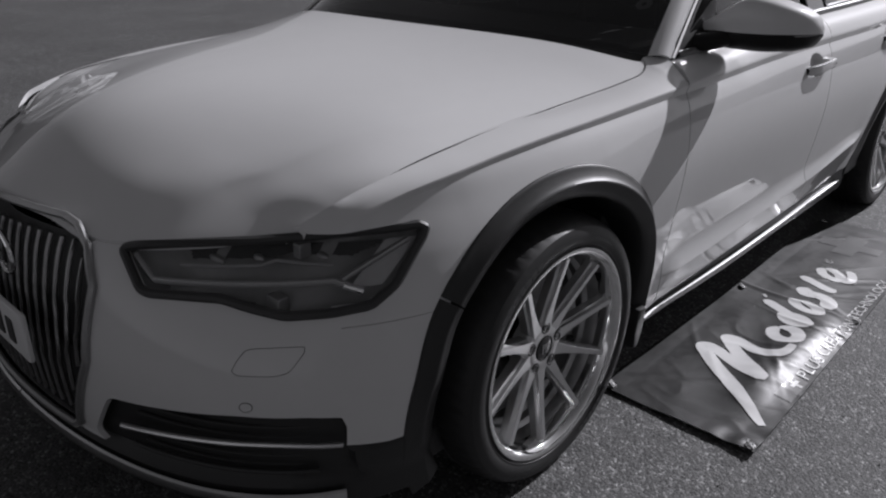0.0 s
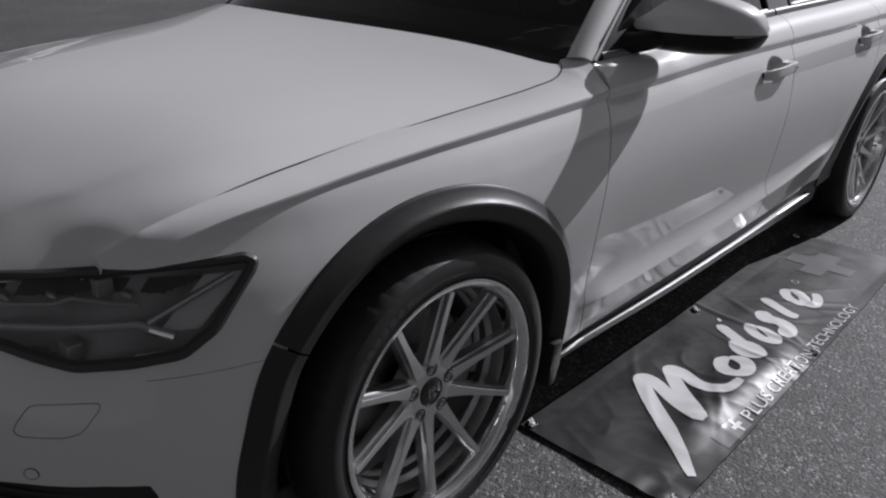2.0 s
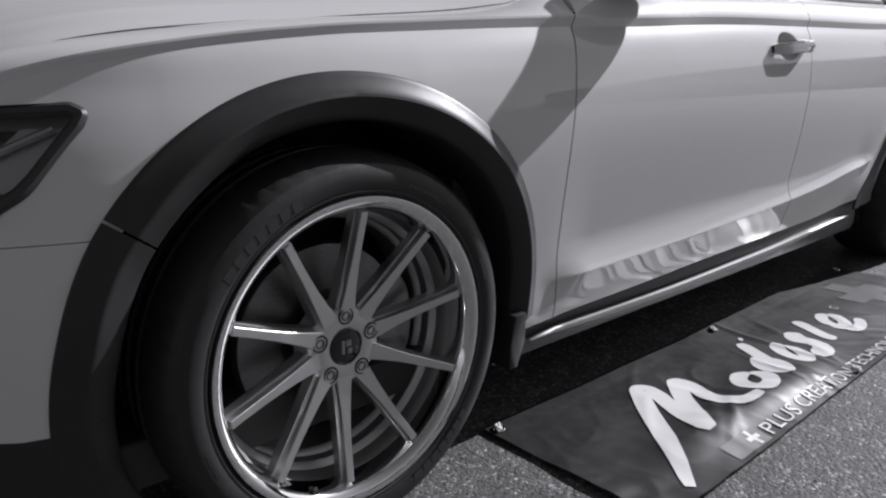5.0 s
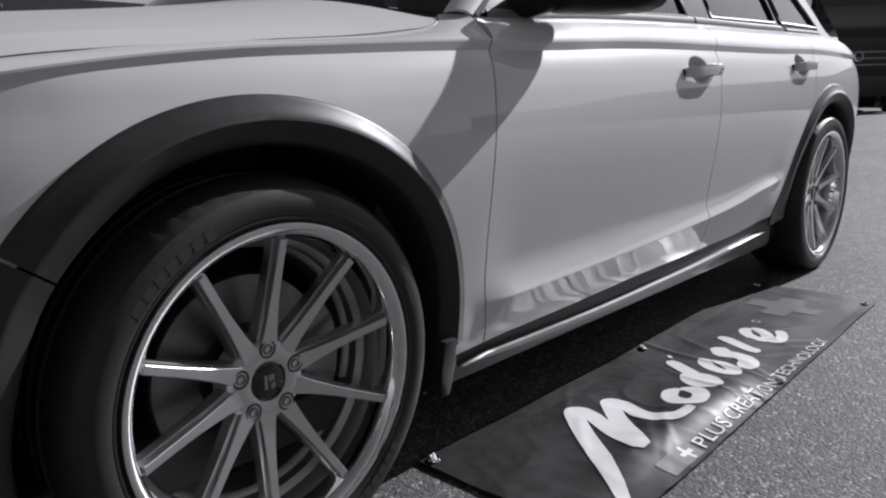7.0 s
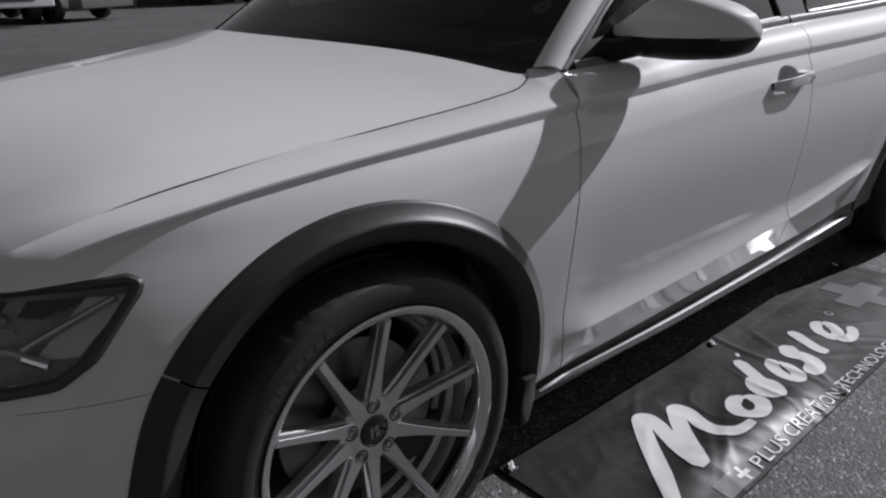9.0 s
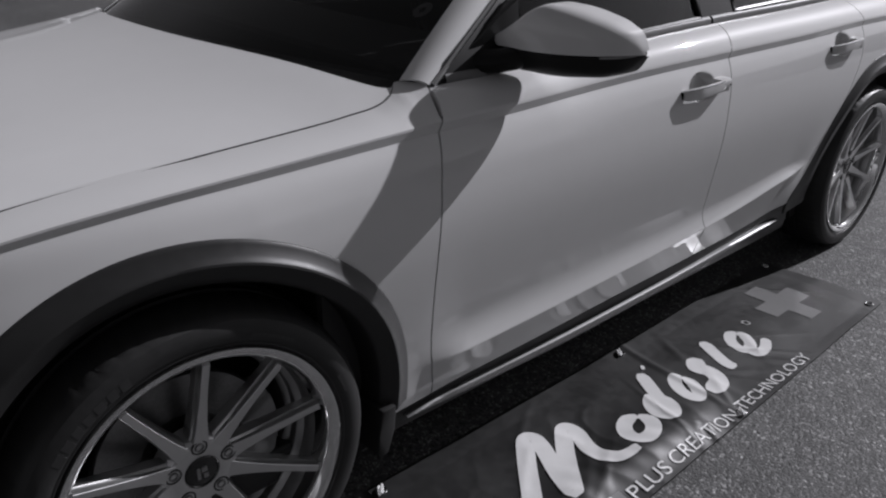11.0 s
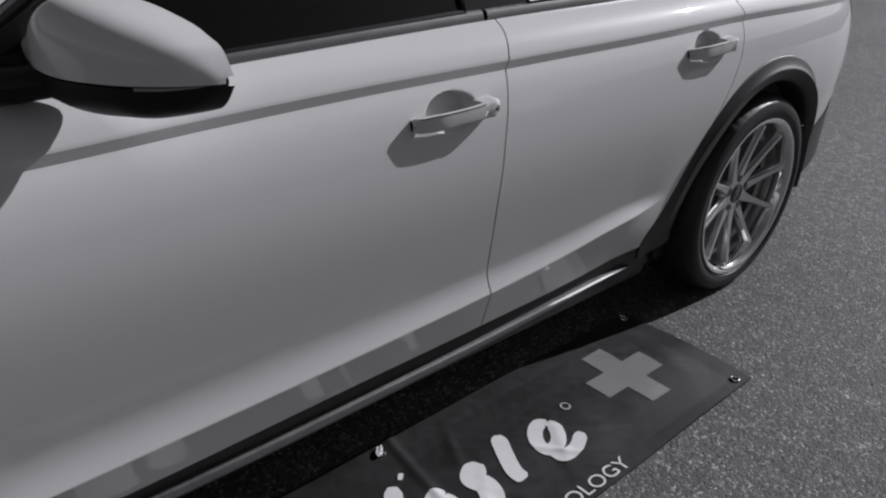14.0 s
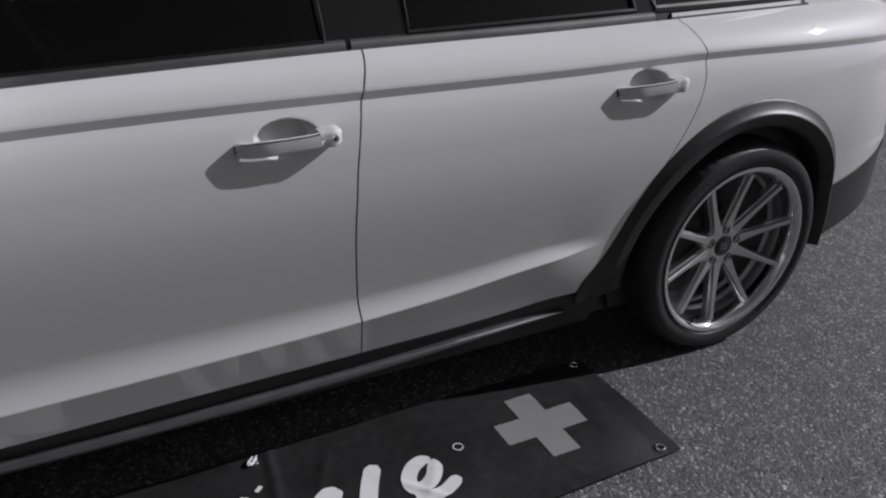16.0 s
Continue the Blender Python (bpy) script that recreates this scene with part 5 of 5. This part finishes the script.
def banner_z(x, y):
    n = noise.noise(Vector((x * 3.1, y * 4.0, 0.3))) * 0.8 + noise.noise(Vector((x * 6, y * 8, 5.0))) * 0.45
    edge = min(x - BX0, BX1 - x, y - BY0, BY1 - y)
    fold = 0.005 * math.exp(-((x - 1.43 - 0.1 * (y + 1.05)) / 0.014) ** 2)
    u = y - BY0 - 0.0145 * (x - BX0) - 0.105 - 0.015 * math.sin(9 * x)           # a loose bulge along the near edge
    fold += (0.023 + 0.003 * math.sin(13 * x) + 0.0010 * math.sin(95 * x + 30 * y)) * math.exp(-(u / (0.062 if u < 0 else 0.085)) ** 2) * math.exp(-((x - 1.02) / 0.37) ** 4)
    web = noise.noise(Vector((x * 7.5, y * 6.0, 2.0)) + noise.noise_vector(Vector((x * 4, y * 4, 9.0))) * 0.6)
    fold += 0.0030 * max(0.0, 1 - 2.2 * abs(web)) ** 2 * math.exp(-((x - 0.78) / 0.42) ** 4) * min(1, max(0, (-0.90 - y) / 0.1))     # thin creases, a web of them
    d = math.hypot(x - 0.44, y + 1.28)                      # ripples round the pulled corner
    fold += 0.0035 * (1 + math.sin(d * 75)) * math.exp(-(d / 0.11) ** 2)
    for cx, cy, lean, wide, deep, reach in CREASES:            # soft creases that run out from the fold
        u = (x - cx) - lean * (y - cy)
        fold += deep * math.exp(-(u / wide) ** 2 - ((y - cy) / reach) ** 2)
    return 0.008 + 0.007 * n * min(1, 0.25 + edge / 0.15) + fold + (0.006 * max(0, 1 - edge / 0.06) * (0.5 + n))


P = []
for x in np.linspace(BX0, BX1, 360):                 # the near edge runs a little askew
    P.append([(x, y, banner_z(x, y)) for y in np.linspace(BY0 + 0.0145 * (x - BX0), BY1, 90)])
part("vinyl_sheet", sheet(P, None, 0.004, lambda c: (0, 0, -1)), VINYL, banner, "glossy black vinyl sheet, slightly rippled")


def ribbon(points, width, lift=0.0026):
    """A flat brush stroke lying on the banner."""
    pts = [Vector((a, b)) for a, b in points]
    dense = []
    for i in range(len(pts) - 1):
        p0, p1, p2, p3 = pts[max(0, i - 1)], pts[i], pts[i + 1], pts[min(len(pts) - 1, i + 2)]
        for k in range(10):
            t = k / 10
            dense.append(0.5 * ((2 * p1) + (p2 - p0) * t + (2 * p0 - 5 * p1 + 4 * p2 - p3) * t * t + (3 * p1 - p0 - 3 * p2 + p3) * t**3))
    dense.append(pts[-1])
    bm = bmesh.new()
    rows = []
    for i, p in enumerate(dense):
        d = (dense[min(i + 1, len(dense) - 1)] - dense[max(i - 1, 0)]).normalized()
        nrm = Vector((-d.y, d.x))
        t = i / (len(dense) - 1)
        w = width * 0.5 * min(1, 0.45 + 5 * min(t, 1 - t))
        row = []
        for s in (-1, -0.67, -0.33, 0, 0.33, 0.67, 1):
            q = p + nrm * w * s
            row.append(bm.verts.new((q.x, q.y, banner_z(q.x, q.y) + lift)))
        rows.append(row)
    for a, b in zip(rows[:-1], rows[1:]):
        for k in range(6):
            bm.faces.new((a[k], a[k + 1], b[k + 1], b[k]))
    return bm


def lift_flat(bm, lift):
    for v in bm.verts:
        v.co.z = banner_z(v.co.x, v.co.y) + lift
    return bm


# the printed mark in plain shapes: one long zigzag stroke, then slanted rings, blocks and hooks
def slant_ring(cx, cy, rx, ry, w):
    pts = [(cx + rx * math.cos(a) + 0.45 * ry * math.sin(a), cy + ry * math.sin(a)) for a in [2 * math.pi * k / 12 + 0.9 for k in range(13)]]
    return ribbon(pts, w, 0.0018)


part("zigzag_stroke", ribbon([(0.549, -1.275), (0.612, -1.211), (0.722, -1.090), (0.800, -1.004), (0.850, -0.956), (0.872, -0.968), (0.856, -1.02), (0.812, -1.105), (0.784, -1.172), (0.835, -1.118), (0.935, -1.018), (0.975, -0.990), (0.985, -1.020), (0.957, -1.08), (0.950, -1.135), (0.980, -1.172), (1.040, -1.182)], 0.050), WHITE_PRINT, banner, "white zigzag brush stroke")
for cx, cy, rx, ry, w in ((1.123, -1.127, 0.050, 0.047, 0.044), (1.258, -1.112, 0.034, 0.048, 0.040), (1.405, -1.103, 0.030, 0.052, 0.042), (1.782, -1.072, 0.036, 0.042, 0.040)):
    part("slanted_ring", slant_ring(cx, cy, rx, ry, w), WHITE_PRINT, banner, "white slanted ring")
part("slanted_bar", ribbon([(1.236, -1.172), (1.272, -1.110), (1.315, -1.042), (1.364, -0.965)], 0.044, 0.0022), WHITE_PRINT, banner, "white slanted bar")
part("slanted_bar", ribbon([(1.628, -1.142), (1.626, -1.108), (1.648, -1.055), (1.683, -0.990)], 0.044, 0.0022), WHITE_PRINT, banner, "white slanted bar")
part("slanted_block", ribbon([(1.575, -1.035), (1.530, -1.062), (1.538, -1.105), (1.510, -1.150), (1.440, -1.163)], 0.060, 0.0020), WHITE_PRINT, banner, "white slanted block")
part("tail_stroke", ribbon([(1.755, -1.120), (1.760, -1.148), (1.810, -1.147), (1.862, -1.120)], 0.036, 0.0024), WHITE_PRINT, banner, "white tail stroke")
part("small_dot", ribbon([(1.392, -0.958), (1.400, -0.950), (1.408, -0.942)], 0.012, 0.0024), WHITE_PRINT, banner, "small white dot")
part("grey_block", lift_flat(sheet([[(mid(0.731, 0.880, i / 16), mid(-1.290, -1.238, j / 8), 0) for j in range(9)] for i in range(17)]), 0.0014), GREY_PRINT, banner, "grey printed block at the edge")
ringp = [(1.909 + 0.013 * math.cos(t), -1.025 + 0.013 * math.sin(t)) for t in [k * math.pi / 8 for k in range(17)]]
part("small_ring", ribbon(ringp, 0.003), WHITE_PRINT, banner, "small white ring")


def flat_cross(cx, cy, half, arm, turn, lift):
    bm = bmesh.new()
    c, s = math.cos(turn), math.sin(turn)
    for (u0, u1, v0, v1) in ((-half, half, -arm, arm), (-arm, arm, arm, half), (-arm, arm, -half, -arm)):
        n = 8
        V = [[bm.verts.new((cx + mid(u0, u1, i / n) * c - mid(v0, v1, j / n) * s, cy + mid(u0, u1, i / n) * s + mid(v0, v1, j / n) * c, 0)) for j in range(n + 1)] for i in range(n + 1)]
        for i in range(n):
            for j in range(n):
                bm.faces.new((V[i][j], V[i + 1][j], V[i + 1][j + 1], V[i][j + 1]))
    return lift_flat(bm, lift)


part("plus_sign", flat_cross(2.163, -1.034, 0.127, 0.043, radians(0), 0.0016), GREY_PRINT, banner, "grey plus sign")
part("small_plus", flat_cross(0.841, -1.262, 0.024, 0.006, radians(0), 0.0022), WHITE_PRINT, banner, "small white plus sign")


def writing(text, x, y, height, width):
    cu = bpy.data.curves.new("writing", "FONT")
    cu.body, cu.size = text, height / 0.7
    tmp = bpy.data.objects.new("writing", cu)
    scene.collection.objects.link(tmp)
    bpy.context.view_layer.update()
    me = bpy.data.meshes.new_from_object(tmp.evaluated_get(bpy.context.evaluated_depsgraph_get()))
    bpy.data.objects.remove(tmp)
    xs = [v.co.x for v in me.vertices]
    k = width / (max(xs) - min(xs))
    for v in me.vertices:
        v.co.x, v.co.y = x + (v.co.x - min(xs)) * k, y + v.co.y
        v.co.z = banner_z(v.co.x, v.co.y) + 0.0022
    ob = new("slogan_word", me)
    me.materials.clear()
    me.materials.append(WHITE_PRINT)
    ob.parent = banner
    return ob


for word, x0, wide in (("PLUS", 0.896, 0.158), ("CREATION", 1.076, 0.325), ("TECHNOLOGY", 1.434, 0.436)):
    writing(word, x0, -1.284 + 0.017 * (x0 - 0.9), 0.039, wide)


def eyelet(x, y):
    z = banner_z(x, y)
    ring = [(x + 0.011 * math.cos(t), y + 0.011 * math.sin(t), z + 0.003) for t in [k * math.pi / 10 for k in range(20)]]
    e = part("eyelet", tube(ring, 0.0035, 8, True), CHROME, banner, "nickel eyelet")
    return e


for x, y in ((0.440, -0.852), (0.432, -1.288), (1.410, -0.855), (1.414, -1.275), (2.400, -1.250), (2.41, -0.842)):
    eyelet(x, y)


def string_knot(x, y, turn):
    z = banner_z(x, y) + 0.005
    pts = [(x + 0.016 * math.cos(a * 1.7 + turn) * (0.4 + 0.1 * a), y + 0.012 * math.sin(a * 2.1 + turn), z + 0.004 * abs(math.sin(a * 1.3))) for a in np.linspace(0, 6, 40)]
    return part("string_knot", tube(pts, 0.0022, 6), WHITE_PRINT, banner, "short end of white string in the eyelet")


for x, y, turn in ((1.410, -0.855, 0.3), (1.414, -1.275, 1.4), (0.432, -1.288, 2.2), (0.440, -0.852, 0.9)):
    string_knot(x, y, turn)

# loose grit on the asphalt
rnd = random.Random(23)
verts, faces = [], []
for _ in range(420):
    x, y, r = rnd.uniform(-1.2, 4.6), rnd.uniform(-3.2, -0.95), rnd.uniform(0.0016, 0.0045)
    if BX0 - 0.01 < x < BX1 + 0.01 and y > BY0 - 0.01:
        continue
    n0 = len(verts)
    for dx, dy, dz in ((1, 0, 0.3), (0.2, 1, 0.4), (-0.9, 0.3, 0.2), (-0.3, -0.9, 0.35), (0, 0, 1.0), (0, 0, -0.2)):
        verts.append((x + r * dx * rnd.uniform(0.7, 1.2), y + r * dy * rnd.uniform(0.7, 1.2), max(-0.001, r * dz * 0.9)))
    for a, b in ((0, 1), (1, 2), (2, 3), (3, 0)):
        faces.append((n0 + a, n0 + b, n0 + 4))
        faces.append((n0 + b, n0 + a, n0 + 5))
grit = from_faces("grit", verts, faces, GRIT, smooth=False)
tagged(grit, "loose stone chips scattered over the asphalt", "grit", kind="stuff")


# ---- the yard round about ----
WHITE_BODY = material("white_lorry_paint", 0.6, rough=0.35, vary=0.05, scale=1.5)
DARK_BODY = material("dark_lorry_paint", 0.02, rough=0.3, vary=0.2, scale=1.2)
GREY_BODY = material("grey_vehicle_paint", 0.07, rough=0.35, vary=0.1, scale=1.5)
WALL_DARK = material("dark_boarding", 0.035, rough=0.7, vary=0.4, scale=1.1)
LEAF = material("dark_leaves", 0.035, rough=0.6, vary=0.5, scale=3)


def road_wheel(parent, x, y, r, w):
    t = part("wheel", lathe([(r * 0.55, -w / 2), (r * 0.6, -w / 2 - 0.01), (r * 0.92, -w / 2), (r, -w / 2 + 0.04), (r, w / 2 - 0.04), (r * 0.92, w / 2), (r * 0.55, w / 2)], 32), RUBBER, parent)
    part("rim", lathe([(0.02, -w / 2 + 0.05), (r * 0.3, -w / 2 + 0.03), (r * 0.4, -w / 2 + 0.06), (r * 0.56, -w / 2 + 0.01)], 24), STEEL, t)
    t.matrix_basis = pose(x, y, r, 0, 0, 90)
    return t


def front_on_lorry(x, y, paint, label):
    """A lorry seen from its front; it looks towards -y."""
    lorry = tagged(new("lorry"), label, "lorry")
    part("cab", box(-1.2, 1.2, 0, 2.2, 0.85, 3.2, 0.12), paint, lorry)
    part("windscreen", box(-1.05, 1.05, -0.012, 0.1, 2.0, 2.85, 0.01), GLOSS, lorry, "dark windscreen")
    part("grille", box(-0.85, 0.85, -0.03, 0.1, 1.15, 1.75, 0.02), DARK, lorry, "black grille")
    for k in range(3):
        part("grille_bar", box(-0.8, 0.8, -0.05, -0.02, 1.25 + k * 0.17, 1.30 + k * 0.17, 0.008), STEEL, lorry)
    ring = [(0.10 * math.cos(t), -0.06, 1.5 + 0.13 * math.sin(t)) for t in [k * math.pi / 12 for k in range(24)]]
    part("emblem", tube(ring, 0.02, 6, True), CHROME, lorry, "plain chrome ring")
    part("bumper", box(-1.22, 1.22, -0.10, 0.4, 0.45, 1.02, 0.06), paint, lorry)
    part("bumper_slot", box(-0.8, 0.8, -0.115, -0.05, 0.60, 0.72, 0.01), DARK, lorry)
    for sx in (-1, 1):
        part("headlamp", box(sx * 1.12, sx * 0.78, -0.115, -0.04, 0.76, 0.94, 0.02), LAMP_GREY, lorry)
        part("side_mirror", box(sx * 1.28, sx * 1.46, 0.1, 0.2, 2.1, 2.7, 0.03), DARK, lorry)
        road_wheel(lorry, sx * 1.0, 1.3, 0.5, 0.3)
    part("load_box", box(-1.25, 1.25, 2.4, 7.5, 1.0, 3.6, 0.03), paint, lorry)
    for sx in (-1, 1):
        road_wheel(lorry, sx * 0.95, 5.6, 0.5, 0.5)
    lorry.matrix_basis = pose(x, y, 0)
    return lorry


def high_van(x, y, turn, label):
    """A high-roofed van with a sloping bonnet; it looks towards -y before it is turned."""
    van = tagged(new("van"), label, "van")
    side = [(0.02, 0.34), (-0.02, 0.70), (0.06, 0.92), (0.80, 1.20), (1.48, 2.02), (1.72, 2.36), (2.3, 2.46), (5.0, 2.46), (5.12, 2.2), (5.12, 0.40), (4.6, 0.34)]
    part("body", prism(side, -0.95, 0.95, 0.07, "x"), WHITE_BODY, van)
    part("windscreen", prism([(0.83, 1.235), (1.47, 2.0), (1.50, 2.0), (0.90, 1.235)], -0.82, 0.82, 0.01, "x"), DARK, van, "dark windscreen").location.y = -0.035
    part("light_bar", box(-0.55, 0.55, 1.75, 2.1, 2.44, 2.60, 0.05), PLATE, van, "pale bar on the roof")
    part("grille", box(-0.52, 0.52, -0.035, 0.1, 0.74, 0.90, 0.02), STEEL, van)
    for k in range(3):
        part("grille_bar", box(-0.5, 0.5, -0.055, -0.03, 0.76 + 0.05 * k, 0.78 + 0.05 * k, 0.005), DARK, van)
    part("bumper", box(-0.97, 0.97, -0.10, 0.35, 0.32, 0.60, 0.06), GREY_BODY, van, "grey plastic bumper")
    for k in (0.10, 0.38):
        part("bonnet_mark", prism([(0.30, 1.018), (0.52, 1.103), (0.52, 1.115), (0.30, 1.030)], k, k + 0.16, 0.0, "x"), PRINT, van, "dark printed bar")
    for sx in (-1, 1):
        part("headlamp", box(sx * 0.90, sx * 0.58, -0.03, 0.25, 0.70, 0.93, 0.05), LAMP_GREY, van)
        part("side_mirror", box(sx * 0.98, sx * 1.16, 1.05, 1.16, 1.22, 1.56, 0.04), WHITE_BODY, van)
        part("side_window", prism([(1.05, 1.28), (1.62, 1.96), (2.25, 1.96), (2.25, 1.28)], sx * 0.952, sx * 0.962, 0.0, "x"), GLOSS, van, "dark side window")
        arch = [(0.98 + 0.44 * math.cos(a), 0.34 + 0.44 * math.sin(a)) for a in np.linspace(0, math.pi, 14)]
        part("wheel_arch", prism(arch, sx * 0.951, sx * 0.958, 0.0, "x"), DARK, van)
        road_wheel(van, sx * 0.86, 0.98, 0.35, 0.24)
        road_wheel(van, sx * 0.86, 4.2, 0.35, 0.24)
    van.matrix_basis = pose(x, y, 0, 0, 0, turn)
    return van


front_on_lorry(3.72, 18.6, WHITE_BODY, "white lorry parked nose-on at the far side of the yard")
high_van(6.5, 19.6, 30, "white high-roofed van parked beside the white lorry")
front_on_lorry(13.2, 25.0, GREY_BODY, "grey lorry parked beyond the fence posts")
# the dark lorry behind the car, standing side-on
dark_lorry = front_on_lorry(0, 0, DARK_BODY, "dark lorry parked behind the car")
dark_lorry.matrix_basis = pose(22.5, 3.9, 0, 0, 0, -70)
# a dark boarded fence with pale posts behind the vehicles, and bushes above it
fence = tagged(new("fence"), "low dark boarded fence with pale posts", "fence")
for k in range(34):
    x = -8 + k * 1.0
    part("board", box(x, x + 0.985, 27.0, 27.06 + 0.02 * (k % 2), 0.0, 1.35 + 0.05 * (k % 3), 0.01), WALL_DARK, fence)
    if k % 2 == 0:
        part("post", box(x - 0.05, x + 0.05, 26.90, 27.0, 0.0, 1.6, 0.01), STEEL, fence)


def bush_row(x0, x1, y, label, seed, tall=1.0):
    """Bushes of many small leaves on a few stems, with an uneven outline."""
    rnd = random.Random(seed)
    bush = tagged(new("bush_row"), label, "bushes")
    verts, faces = [], []
    clumps = [(rnd.uniform(x0, x1), y + rnd.uniform(-0.9, 0.9), rnd.uniform(0.6, 3.2) * tall, rnd.uniform(0.5, 1.1) * tall) for _ in range(int((x1 - x0) * 9 / tall))]
    for cx, cy, cz, r in clumps:
        for _ in range(70):
            d = Vector((rnd.gauss(0, 1), rnd.gauss(0, 1), rnd.gauss(0, 1))).normalized() * r * rnd.uniform(0.5, 1.0)
            q = Vector((cx, cy, cz)) + d
            u = Vector((rnd.gauss(0, 1), rnd.gauss(0, 1), rnd.gauss(0, 1))).normalized() * rnd.uniform(0.07, 0.15) * tall
            w = u.orthogonal().normalized() * rnd.uniform(0.04, 0.09) * tall
            n = len(verts)
            verts += [q - u, q + w, q + u, q - w]
            faces.append((n, n + 1, n + 2, n + 3))
    tagged(from_faces("leaves", verts, faces, LEAF, bush, smooth=False), "dark green leaves")
    for k in range(int((x1 - x0) / 1.5)):
        x = x0 + 1.5 * k + rnd.uniform(0, 1)
        part("stem", tube([(x, y, 0), (x + rnd.uniform(-0.2, 0.2), y, 1.2), (x + rnd.uniform(-0.6, 0.6), y + rnd.uniform(-0.3, 0.3), 2.6)], lambda t: 0.05 * (1 - 0.7 * t), 6), WALL_DARK, bush)
    return bush


north_wall = from_faces("wall_north", [(-20, 31, 0), (34, 31, 0), (34, 31, 4.5), (-20, 31, 4.5), (-20, 31.3, 0), (34, 31.3, 0), (34, 31.3, 4.5), (-20, 31.3, 4.5)], [(3, 2, 1, 0), (4, 5, 6, 7), (7, 6, 2, 3), (0, 4, 7, 3), (2, 6, 5, 1)], WALL_DARK, smooth=False)
tagged(north_wall, "dark wall behind the bushes", "wall", kind="structure")
bush_row(-9, 27, 28.6, "dense dark bushes behind the fence", 7)
bush_row(-24, 27, -29.0, "tall dark bushes along the edge of the yard", 15, 1.75)
yard_wall = from_faces("wall_east", [(34, -30, 0), (34, 27, 0), (34, 27, 4.5), (34, -30, 4.5), (34.3, -30, 0), (34.3, 27, 0), (34.3, 27, 4.5), (34.3, -30, 4.5)], [(0, 1, 2, 3), (5, 4, 7, 6), (3, 2, 6, 7), (0, 3, 7, 4), (1, 5, 6, 2)], WALL_DARK, smooth=False)
tagged(yard_wall, "dark wall at the end of the yard", "wall", kind="structure")
